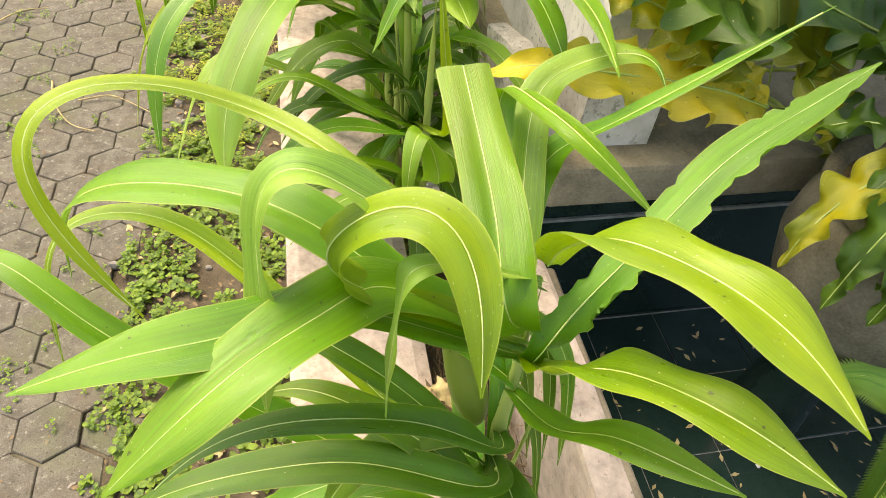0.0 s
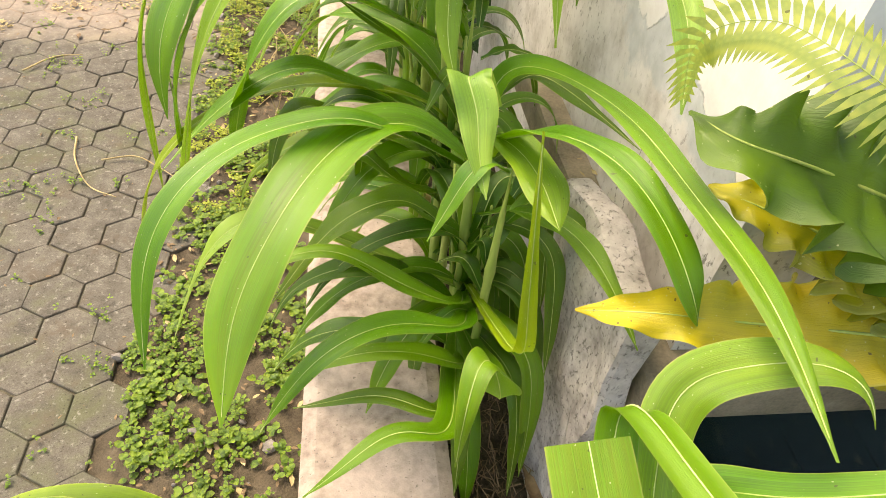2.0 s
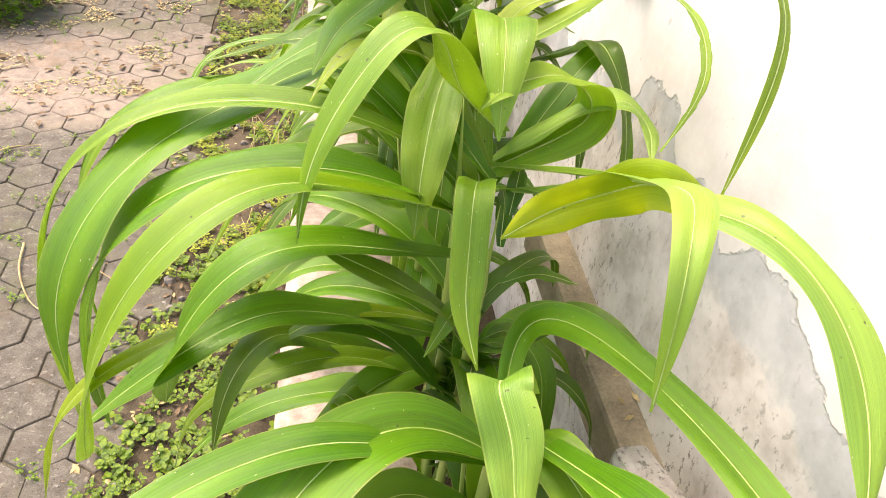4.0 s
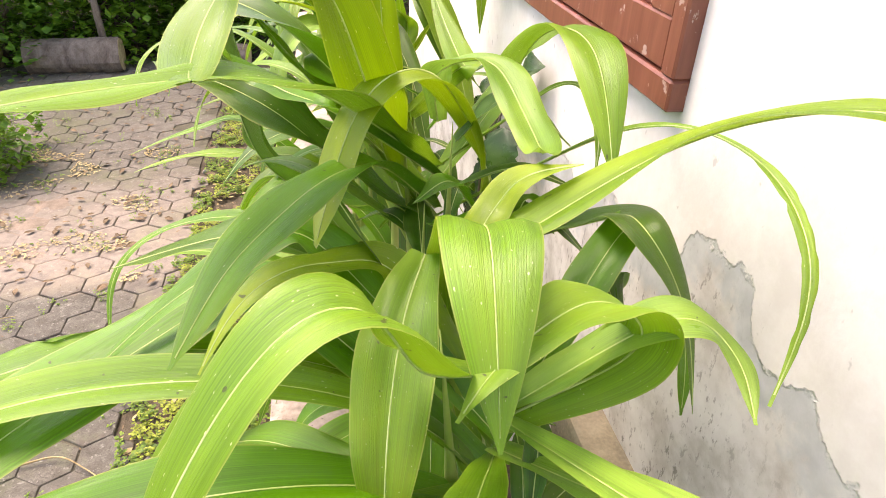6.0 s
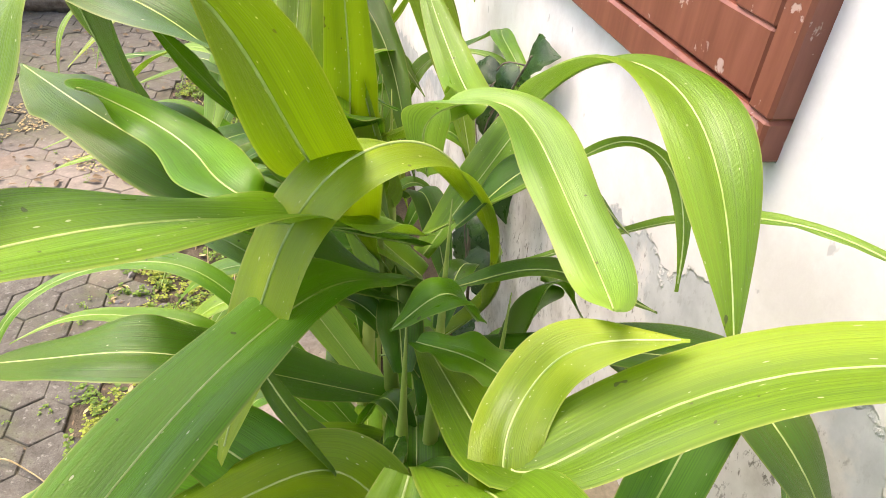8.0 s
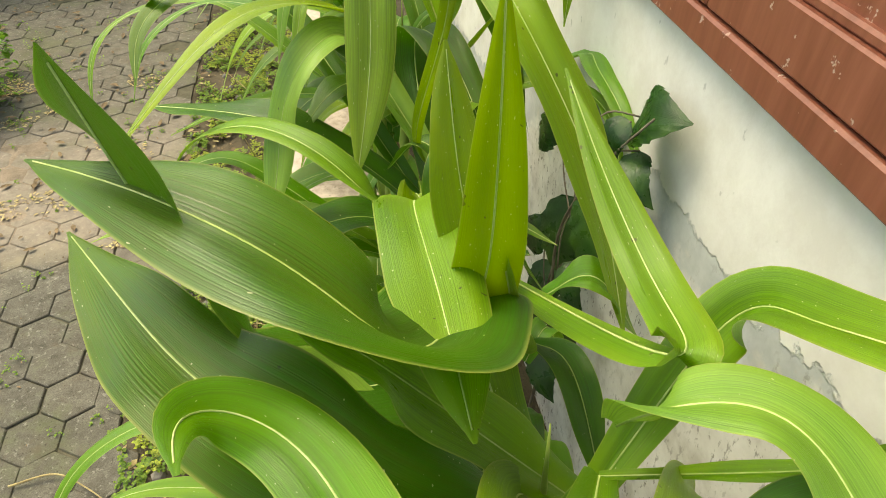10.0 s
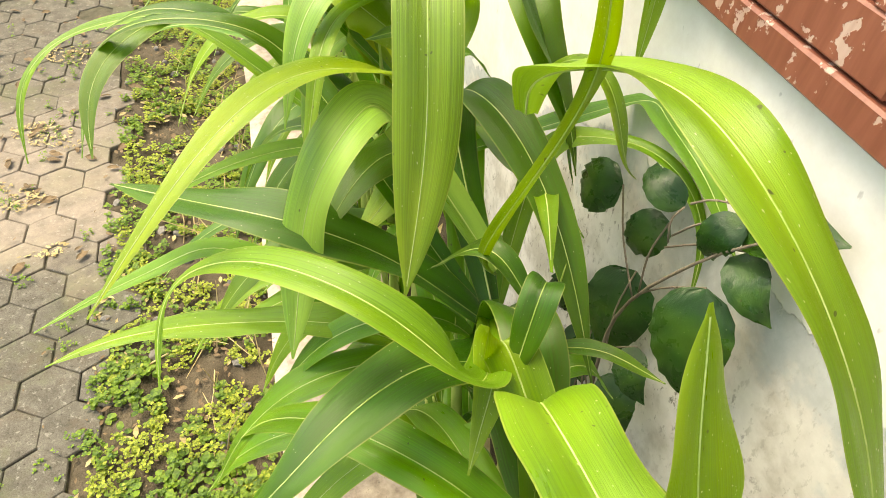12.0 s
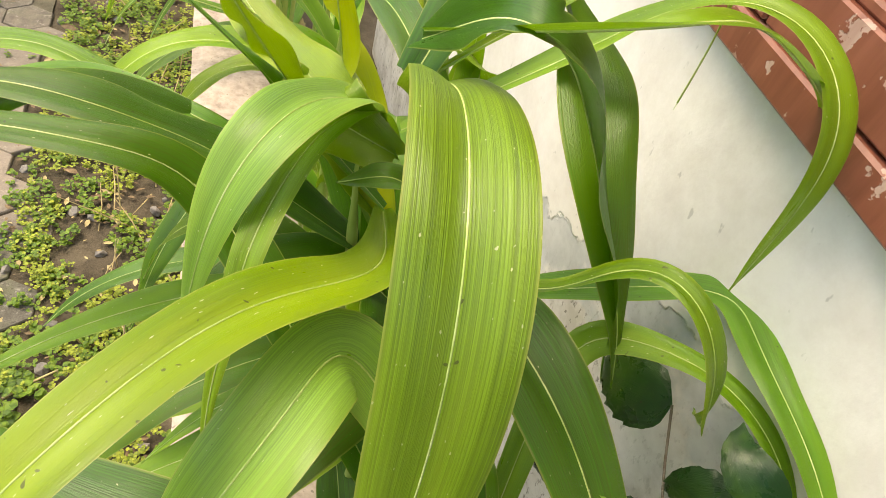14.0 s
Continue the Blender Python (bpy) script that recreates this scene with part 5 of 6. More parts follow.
def broad_leaf(plant, points, width, material, wave=0.5, waves=6.0, stem=None, seed=0, label="", fold=0.15, rib=RIB, normal=(0, 0, 1)):
    at = plant.location
    bm, line = blade([Vector(p) - at for p in points], width, fold, wave, waves, seed=seed, normal=normal)
    ob = part("leaf", bm, material, plant, label, smooth=True)
    bm = bmesh.new()
    tube(bm, [q - Vector((0, 0, 0.0005)) for q in line[:-2]], [0.0024 * (1 - i / len(line)) * width / 0.12 + 0.0006 for i in range(len(line) - 2)], 5)
    part("midrib", bm, rib, ob, smooth=True)
    if stem is not None:
        bm = bmesh.new()
        tube(bm, spline([Vector(stem) - at, (Vector(stem).lerp(Vector(points[0]), 0.5) - at) + Vector((0, 0, 0.02)), Vector(points[0]) - at], 8), 0.0045, 6)
        part("stem", bm, STALK, plant, smooth=True)
    return ob


def wave_leaf_plant():
    p = thing("foliage_plant", "broad wavy-edged foliage plant, some leaves gone yellow", "plant", (0.98, 1.22, 1.11))
    c = (0.98, 1.22, 1.13)
    for k, (pts, w, m, lab) in enumerate((
            (((0.825, 0.90, 1.28), (0.685, 0.873, 1.34), (0.489, 0.867, 1.38), (0.392, 0.878, 1.385), (0.329, 0.912, 1.35)), 0.115, GOLD, "yellowed leaf with brown flecks"),
            (((0.835, 0.968, 1.40), (0.651, 0.94, 1.48), (0.51, 0.921, 1.54), (0.434, 0.932, 1.56), (0.414, 0.992, 1.55)), 0.20, WAVE, ""),
            (((0.765, 0.92, 1.36), (0.686, 0.912, 1.40), (0.58, 0.918, 1.45), (0.507, 0.941, 1.47), (0.46, 0.977, 1.47)), 0.13, OCHRE, "half yellow leaf with holes"),
            (((0.82, 0.913, 1.30), (0.684, 0.913, 1.38), (0.613, 0.921, 1.42), (0.597, 0.962, 1.42)), 0.07, GOLD, "small yellow torn leaf"),
            (((1.066, 0.994, 1.26), (0.86, 0.974, 1.38), (0.791, 1.022, 1.42), (0.775, 1.127, 1.40)), 0.13, OCHRE, "yellow-green leaf"),
            (((1.197, 1.045, 1.30), (0.92, 0.946, 1.42), (0.805, 0.956, 1.47), (0.802, 1.077, 1.47)), 0.15, WAVE, ""),
            (((1.038, 0.922, 1.15), (0.932, 0.899, 1.28), (0.90, 0.944, 1.32), (0.949, 1.057, 1.28)), 0.08, OCHRE, "yellow-green leaf"),
            (((1.115, 1.213, 1.30), (0.814, 1.055, 1.36), (0.689, 1.055, 1.36), (0.659, 1.136, 1.34)), 0.10, OCHRE, "yellow-green leaf"),
            (((1.18, 0.909, 1.05), (1.062, 0.975, 1.2), (1.016, 1.016, 1.28), (1.105, 1.109, 1.3)), 0.10, WAVE, ""),
            (((1.02, 1.16, 1.30), (1.14, 1.06, 1.48), (1.20, 0.94, 1.50), (1.22, 0.82, 1.42)), 0.16, WAVE, ""),
            (((1.06, 1.20, 1.28), (1.28, 1.10, 1.44), (1.46, 0.98, 1.46), (1.60, 0.86, 1.36)), 0.17, WAVE, ""),
            (((0.98, 1.26, 1.32), (0.92, 1.36, 1.50), (0.78, 1.42, 1.56), (0.66, 1.40, 1.50)), 0.16, WAVE, ""))):
        broad_leaf(p, pts, w, m, 0.42, 7.0 + 1.5 * (k % 3), c, k, lab, rib=STALK, normal=(0, -0.6, 0.8))
    return p


wave_leaf_plant()


def pot_plant():
    p = thing("pot_plant", "curly green foliage plant growing in the cement pot", "plant", (POT_X, POT_Y, 1.18))
    rng = random.Random(5)
    c = (POT_X, POT_Y, 1.18)
    for k in range(13):
        a = 2.4 * k
        r = rng.uniform(0.14, 0.26)
        h = rng.uniform(0.10, 0.30)
        pts = [(c[0] + math.cos(a) * r * s, c[1] + math.sin(a) * r * s, c[2] + h * z) for s, z in ((0.25, 0.55), (0.6, 0.95), (0.9, 0.9), (1.15, 0.55))]
        broad_leaf(p, pts, rng.uniform(0.07, 0.11), WAVE if k % 5 else OCHRE, 0.7, 5.0, c, 30 + k)
    for k in range(7):                                  # leaves that hang over the rim
        a = 3.25 + 0.30 * k
        r = rng.uniform(0.20, 0.27)
        pts = [(c[0] + math.cos(a) * r * s, c[1] + math.sin(a) * r * s, c[2] + z) for s, z in ((0.35, 0.07), (0.75, 0.10), (1.0, 0.02), (1.05, rng.uniform(-0.13, -0.07)))]
        broad_leaf(p, pts, rng.uniform(0.07, 0.10), WAVE if k % 3 else OCHRE, 0.7, 4.0, c, 70 + k)
    return p


pot_plant()


def fern(name, fronds, label, at, material, size=0.055):
    p = thing(name, label, "fern", at)
    o = Vector(at)
    for f, pts in enumerate(fronds):
        line = spline([Vector(q) - o for q in pts], 120)
        bm = bmesh.new()
        tube(bm, line, [0.0022 * (1 - i / 134) for i in range(121)], 5)
        rib = part("frond", bm, STALK, p, smooth=True)
        bm = bmesh.new()
        uv = bm.loops.layers.uv.new("UVMap")
        for i in range(34 if len(pts) > 4 else 14, 121):
            u = i / 120
            t = (line[min(i + 1, 120)] - line[i - 1]).normalized()
            side = t.cross(Vector((0, -0.75, 0.65))).normalized()
            long = size * (math.sin(math.pi * (0.12 + 0.86 * u)) ** 0.7) + 0.004
            for sgn in (-1, 1):
                d = (side * sgn + t * 0.42).normalized()
                w = t * 0.0042
                a = line[i]
                vs = [bm.verts.new(a - w * 0.5), bm.verts.new(a + d * long * 0.5 - w), bm.verts.new(a + d * long - Vector((0, 0, 0.005))), bm.verts.new(a + d * long * 0.5 + w), bm.verts.new(a + w * 0.5)]
                fc = bm.faces.new(vs)
                for loop, q in zip(fc.loops, ((0.5, 0), (0.2, 0.5), (0.5, 1), (0.8, 0.5), (0.5, 0))):
                    loop[uv].uv = q
        part("leaflet", bm, material, rib)
    return p


fern("sword_fern", (((0.96, 1.03, 1.12), (0.80, 0.94, 1.42), (0.66, 0.89, 1.56), (0.576, 0.879, 1.60), (0.507, 0.877, 1.64), (0.446, 0.945, 1.66), (0.405, 0.97, 1.65), (0.387, 0.983, 1.62), (0.396, 0.984, 1.57)),), "pale green sword fern leaning out over the pond", (0.97, 1.05, 1.113), FERN, 0.062)
fern("pond_fern", (((1.10, 0.40, 0.55), (1.0, 0.36, 0.85), (0.88, 0.34, 0.93), (0.80, 0.33, 0.88)), ((1.12, 0.42, 0.55), (1.05, 0.28, 0.86), (0.98, 0.18, 0.9), (0.9, 0.1, 0.84)),
                   ((1.12, 0.42, 0.55), (1.1, 0.5, 0.88), (1.02, 0.56, 0.94), (0.95, 0.6, 0.9))), "dark green fern growing in the pond", (1.12, 0.41, 0.498), BUSH, 0.07)


def vine():
    """A bushy weed with dark broad leaves against the house wall."""
    p = thing("broadleaf_weed", "dark green broad-leaved weed against the house wall", "weed", (0.50, 2.44, BED_TOP))
    o = p.location
    bm = bmesh.new()
    tube(bm, spline([(0, 0, 0), (0.005, -0.02, 0.35), (-0.015, -0.03, 0.62), (0.0, -0.10, 0.80), (0.01, -0.18, 0.92)], 20), [0.0045 - 0.00015 * i for i in range(21)], 7)
    part("stem", bm, BARK, p, smooth=True)
    rng = random.Random(12)
    for k, (y, z, size, ay, az) in enumerate(((2.582, 1.305, 0.115, 0.73, -0.68), (2.447, 1.328, 0.088, 0.35, -0.94), (2.438, 1.176, 0.150, -0.16, -0.99), (2.343, 1.169, 0.070, -0.71, -0.71), (2.278, 1.320, 0.133, -0.45, -0.89), (2.288, 1.500, 0.115, -0.5, 0.25), (2.327, 1.444, 0.064, 0.18, -0.98),
                                              (2.439, 1.431, 0.063, 0.99, 0.12), (2.275, 1.422, 0.070, -0.85, -0.53), (2.580, 1.06, 0.11, 0.3, -0.8), (2.480, 1.02, 0.11, -0.2, -0.9), (2.360, 1.05, 0.10, -0.5, -0.8), (2.520, 0.90, 0.1, 0.4, -0.6), (2.380, 0.90, 0.1, -0.6, -0.6))):
        d = Vector((0, ay, az)).normalized()
        size *= 1.05
        x = 0.540 if k == 5 else 0.522 + rng.uniform(-0.02, 0.015)
        a = Vector((x, y, z)) - d * size * 0.55
        b = Vector((x, y, z)) + d * size * 0.55
        out = Vector((-0.018, 0, 0.006))
        lf, line = wall_leaf([a - o, a.lerp(b, 0.35) + out - o, a.lerp(b, 0.7) + out - o, b - o], size * 0.86, Vector((-1, -0.55, 0.75)), 60 + k)
        ob = part("leaf", lf, VINE, p, smooth=True)
        root = Vector((0.50, 2.42 - 0.12 * max(0, z - 1.2), min(z - 0.05, 1.46)))
        bm = bmesh.new()
        tube(bm, spline([root - o, root.lerp(a, 0.5) + Vector((-0.01, 0, 0.01)) - o, a - o], 6), 0.0014, 5)
        part("leaf_stem", bm, BARK, ob, smooth=True)
    return p


def wall_leaf(points, width, normal, seed):
    """An ovate leaf with sunken side veins that faces the given way."""
    rng = random.Random(seed)
    n, across = 18, 10
    line = spline(points, n)
    bm = bmesh.new()
    uv = bm.loops.layers.uv.new("UVMap")
    rows, ph = [], rng.uniform(0, 3)
    for i, q in enumerate(line):
        u = i / n
        t = (line[min(i + 1, n)] - line[max(i - 1, 0)]).normalized()
        side = t.cross(normal).normalized()
        up = side.cross(t)
        w = width * 0.5 * max(0.02, 2.2 * u ** 0.55 * (1 - u) ** 1.1)
        rows.append([bm.verts.new(q + side * w * v + up * (0.14 * w * abs(v) - 0.13 * w * abs(v) * math.cos((u * 7 - abs(v) * 1.6 + ph) * 6.28) - 0.22 * w * v * v)) for v in (j / across * 2 - 1 for j in range(across + 1))])
    for i in range(n):
        for j in range(across):
            f = bm.faces.new((rows[i][j], rows[i][j + 1], rows[i + 1][j + 1], rows[i + 1][j]))
            for loop, (a, b) in zip(f.loops, ((i, j), (i, j + 1), (i + 1, j + 1), (i + 1, j))):
                loop[uv].uv = (b / across, a / n)
    return bm, line


vine()


def cob():
    """A young ear in its husk, with a tuft of brown silk."""
    p = thing("maize_ear", "young maize ear in its husk with brown silk", "ear", (0.262, 0.50, 1.10))
    bm = bmesh.new()
    line = spline([(0, 0, 0), (-0.015, 0.012, 0.06), (-0.032, 0.026, 0.12), (-0.045, 0.036, 0.17)], 12)
    tube(bm, line, [0.010, 0.017, 0.021, 0.023, 0.024, 0.024, 0.023, 0.022, 0.020, 0.018, 0.016, 0.013, 0.010], 10)
    part("husk", bm, LEAF["fresh"], p, smooth=True)
    rng = random.Random(3)
    bm = bmesh.new()
    for k in range(46):
        a, r = rng.uniform(0, 6.28), rng.uniform(0.008, 0.028)
        tip = line[-1] + Vector((math.cos(a) * r, math.sin(a) * r - 0.01, rng.uniform(-0.03, 0.03)))
        tube(bm, spline([line[-2], line[-1] + Vector((math.cos(a) * r * 0.5, math.sin(a) * r * 0.5, 0.012)), tip], 5), 0.0006, 3)
    part("silk", bm, SILK, p, "dry brown silk")
    return p


cob()


# ---- ground cover and litter ----
def sprouts(name, label, count, area, size, material, seed, thin=None):
    """Many small weeds, each a few oval leaves on a short stem, in one mesh."""
    rng = random.Random(seed)
    verts, faces, uvs = [], [], []
    (xa, xb), (ya, yb) = area
    made = 0
    while made < count:
        x, y = rng.uniform(xa, xb), rng.uniform(ya, yb)
        clump = noise.noise(Vector((x * 5, y * 5, seed))) + 0.6 * noise.noise(Vector((x * 13, y * 13, seed + 2)))
        if thin is not None and clump < thin:
            continue
        made += 1
        h = rng.uniform(0.01, 0.045)
        for k in range(rng.randint(4, 8)):
            a = rng.uniform(0, 6.28)
            s = size * rng.uniform(0.55, 1.3)
            d = Vector((math.cos(a), math.sin(a), rng.uniform(-0.15, 0.6))).normalized()
            side = d.cross(Vector((0, 0, 1))).normalized() * s * 0.36
            o = Vector((x, y, -0.01 + h * rng.uniform(0.4, 1.1))) + d * s * 0.15
            base = len(verts)
            bend = Vector((0, 0, -0.10 * s))
            for q in (o, o + d * s * 0.35 + side, o + d * s * 0.75 + side * 0.8, o + d * s + bend, o + d * s * 0.75 - side * 0.8, o + d * s * 0.35 - side):
                verts.append(q)
            faces.append(tuple(range(base, base + 6)))
            uvs += [(0.5, 0), (0.1, 0.3), (0.15, 0.7), (0.5, 1), (0.85, 0.7), (0.9, 0.3)]
    me = bpy.data.meshes.new(name)
    me.from_pydata(verts, [], faces)
    layer = me.uv_layers.new(name="UVMap")
    layer.data.foreach_set("uv", [c for q in uvs for c in q])
    me.materials.append(material)
    return tagged(new(name, me), label, "weeds", kind="stuff")


sprouts("weeds", "low green weeds along the foot of the planter wall", 3300, ((-0.62, -0.01), (0.2, 6.5)), 0.016, WEED, 4, 0.0)
sprouts("tall_weeds", "taller bright green weeds on the soil strip", 620, ((-0.56, -0.02), (0.2, 3.4)), 0.027, WEED, 17, 0.01)
sprouts("creeping_weeds", "yellow-green creeping weeds on the soil strip", 3000, ((-0.58, -0.01), (2.5, 7.0)), 0.013, MOSS, 9, 0.06)
sprouts("joint_moss", "small tufts of moss in the paving joints", 1300, ((-2.6, -0.55), (0.6, 6.5)), 0.010, WEED, 15, 0.36)


def litter(name, label, count, area, z, size, material, seed, heaped=None):
    """Bits of dry leaf strewn over an area, or heaped in clumps, in one mesh."""
    rng = random.Random(seed)
    (xa, xb), (ya, yb) = area
    verts, faces = [], []
    while len(faces) < count:
        x, y = rng.uniform(xa, xb), rng.uniform(ya, yb)
        if noise.noise(Vector((x * 2.2, y * 2.2, seed))) < rng.uniform(-0.6, 0.3):
            continue
        if heaped is not None and noise.noise(Vector((x * 3.1, y * 4.3, seed + 3))) < heaped:
            continue
        s = rng.uniform(*size)
        a = rng.uniform(0, 6.28)
        d, e = Vector((math.cos(a), math.sin(a), rng.uniform(-0.1, 0.2))), Vector((-math.sin(a), math.cos(a), rng.uniform(-0.2, 0.4)))
        o = Vector((x, y, z + rng.uniform(0, 0.008)))
        b = len(verts)
        verts += [o - d * s, o - d * s * 0.3 + e * s * 0.42, o + d * s * 0.4 + e * s * 0.36, o + d * s, o + d * s * 0.3 - e * s * 0.35 + Vector((0, 0, 0.3 * s)), o - d * s * 0.4 - e * s * 0.38 + Vector((0, 0, 0.2 * s))]
        faces.append(tuple(range(b, b + 6)))
    me = bpy.data.meshes.new(name)
    me.from_pydata(verts, [], faces)
    me.materials.append(material)
    return tagged(new(name, me), label, "litter", kind="stuff")


litter("leaf_litter", "scattered bits of straw-coloured dry leaf on the soil strip", 420, ((-0.62, -0.01), (0.3, 6.0)), -0.002, (0.005, 0.022), STRAW, 21)
litter("straw_litter", "heaps of pale straw and dry leaf on the far paving", 2600, ((-2.8, -0.75), (3.95, 5.6)), 0.004, (0.004, 0.014), STRAW, 33, 0.16)
litter("brown_litter", "small brown dead leaves strewn over the far paving", 650, ((-3.4, -0.3), (3.9, 7.8)), 0.008, (0.006, 0.036), BROWN, 22)
litter("paving_litter", "crumbs of dry leaf on the grey paving", 260, ((-2.4, -0.6), (1.0, 4.4)), 0.006, (0.003, 0.012), BROWN, 23)
litter("strip_litter", "brown dead leaf scraps among the weeds", 1100, ((-0.64, -0.01), (0.3, 6.0)), -0.002, (0.004, 0.018), BROWN, 24)


def dry_stems():
    """Thin dead stems that stand and lie among the weeds at the planter's foot."""
    rng = random.Random(41)
    bm = bmesh.new()
    for i in range(70):
        x, y = rng.uniform(-0.34, -0.03), rng.uniform(2.8, 5.4)
        a, l = rng.uniform(0, 6.28), rng.uniform(0.08, 0.30)
        rise = rng.choice((0.15, 0.5, 0.95))
        run = math.sqrt(1 - rise * rise) * l
        tip = Vector((min(-0.02, x + math.cos(a) * run), y + math.sin(a) * run, -0.01 + rise * l))
        foot = Vector((x, y, -0.015))
        tube(bm, [foot, foot.lerp(tip, 0.5) + Vector((rng.uniform(-0.01, 0.01), 0, 0.01)), tip], [0.0028, 0.0022, 0.0012], 5)
    return tagged(part("dry_stems", bm, STRAW), "thin dead straw-coloured stems among the weeds", "stems", kind="stuff")


dry_stems()


def scrap(x, y, z, size, seed):
    """A crumpled bit of torn white plastic."""
    rng = random.Random(seed)
    bm = bmesh.new()
    bmesh.ops.create_grid(bm, x_segments=7, y_segments=7, size=size)
    for v in bm.verts:
        k = v.co * (1.6 / size)
        v.co += Vector((noise.noise(k + Vector((seed, 0, 0))), noise.noise(k + Vector((0, seed, 0))), 1.6 * noise.noise(k + Vector((0, 0, seed))))) * size * 0.5
    ob = part("plastic_scrap", bm, PLASTIC)
    ob.matrix_world = pose(x, y, z, rng.uniform(10, 50), rng.uniform(-30, 30), rng.uniform(0, 360))
    return tagged(ob, "crumpled torn scrap of white plastic", "scrap", "plastic scraps")


for k, (x, y, s) in enumerate(((0.40, 1.46, 0.03), (0.36, 1.62, 0.022), (0.41, 1.95, 0.028), (0.38, 2.8, 0.026), (0.34, 0.72, 0.02))):
    scrap(x, y, 0.632, s, 3 + k)
for k, (x, y, s) in enumerate(((0.86, 0.80, 0.010), (0.70, 0.86, 0.007), (0.78, 0.55, 0.008), (1.02, 0.60, 0.006))):
    scrap(x, y, 0.510, s, 20 + k)


def bed_litter():
    """Dead maize leaves, brown and curled, that lie between the stalks."""
    rng = random.Random(77)
    for k in range(46):
        x, y = rng.uniform(0.29, 0.42), rng.uniform(0.4, 4.2)
        a, l = rng.uniform(0, 6.28), rng.uniform(0.10, 0.26)
        dx, dy = math.cos(a) * 0.35, math.sin(a)
        pts = [(max(0.26, min(0.53, x + dx * l * s)), y + dy * l * s, 0.635 + 0.04 * h + 0.05 * (k % 4)) for s, h in ((-0.5, 0.0), (-0.2, 0.8), (0.15, 0.5), (0.5, rng.uniform(-0.5, 1.2)))]
        bm, _ = blade(pts, rng.uniform(0.025, 0.05), 0.5, 0.5, 4.0, 14, 4, "long", k)
        tagged(part("dead_leaf", bm, STRAW if k % 3 else BROWN, smooth=True), "curled dry brown maize leaf in the planting bed", "leaf", "dead leaves")


bed_litter()


def stones():
    rng = random.Random(8)
    bm = bmesh.new()
    for k in range(150):
        x, y, r = rng.uniform(-0.66, -0.04), rng.uniform(0.3, 6.0), rng.uniform(0.006, 0.028)
        m = Matrix.LocRotScale((x, y, -0.006), Euler((rng.uniform(0, 3), rng.uniform(0, 3), 0)), Vector((r, r * rng.uniform(0.6, 1.2), r * 0.6)))
        bmesh.ops.create_icosphere(bm, subdivisions=1, radius=1.0, matrix=m)
    return tagged(part("pebbles", bm, PEBBLE, smooth=False), "small grey stones in the soil strip", "stones", kind="stuff")


stones()


def twig(points, r, label):
    bm = bmesh.new()
    line = spline(points, 24)
    tube(bm, line, [r * (1 - 0.6 * i / 24) for i in range(25)], 6)
    return tagged(part("twig", bm, STRAW, smooth=True), label, "twig", "twigs on the paving")


twig(((-1.07, 3.02, 0.012), (-1.035, 2.86, 0.014), (-0.94, 2.69, 0.012), (-0.82, 2.62, 0.012)), 0.005, "thin dry curved twig lying on the paving")
twig(((-0.93, 2.86, 0.012), (-0.80, 2.875, 0.022), (-0.70, 2.82, 0.014), (-0.58, 2.72, 0.008)), 0.004, "thin dry curved twig lying on the paving")
twig(((-1.45, 3.55, 0.012), (-1.35, 3.68, 0.014), (-1.22, 3.72, 0.012)), 0.005, "short broken twig lying on the paving")
twig(((-0.5, 3.32, 0.012), (-0.36, 3.40, 0.018), (-0.2, 3.42, 0.012)), 0.004, "thin dry twig lying on the soil strip")


# ---- the far end of the yard ----
def log(x, y, z, r, l, turn, k):
    """A cut length of trunk: ridged bark and a pale sawn face at each end."""
    root = thing("log", "cut grey-brown log lying at the end of the yard", "log", (x, y, z), "logs")
    root.rotation_euler = (0.4 * k, 0, math.radians(turn))
    rings, sides = 36, 28
    bm = bmesh.new()
    loops = []
    for i in range(rings + 1):
        px = -l / 2 + l * i / rings
        loop = []
        for s in range(sides):
            a = 2 * math.pi * s / sides
            q = Vector((px * 3, math.cos(a) * 2.2, math.sin(a) * 2.2 + k * 7))
            rr = r * (1 + 0.10 * noise.noise(q * 0.6) + 0.07 * noise.noise(Vector((px * 2.5, s * 1.7, k))) + 0.03 * noise.noise(Vector((px * 14, s * 2.3, k))))
            loop.append(bm.verts.new((px, rr * math.cos(a), rr * math.sin(a))))
        loops.append(loop)
    for a, b in zip(loops, loops[1:]):
        for s in range(sides):
            bm.faces.new((a[s], a[(s + 1) % sides], b[(s + 1) % sides], b[s]))
    part("bark", bm, BARK, root)
    for end in (-1, 1):
        bm = bmesh.new()
        tube(bm, [Vector((end * (l / 2 - 0.004), 0, 0)), Vector((end * (l / 2 + 0.002), 0, 0))], [r * 0.95, r * 0.93], 28)
        part("sawn_face", bm, STRAW, root, "pale sawn end")
    return root


for k, (x, y, z, r, l, turn) in enumerate(((-1.95, 7.35, 0.13, 0.145, 0.75, 4), (-0.85, 7.5, 0.09, 0.10, 0.7, -12), (-3.05, 7.4, 0.11, 0.12, 0.9, 9))):
    log(x, y, z, r, l, turn, k)


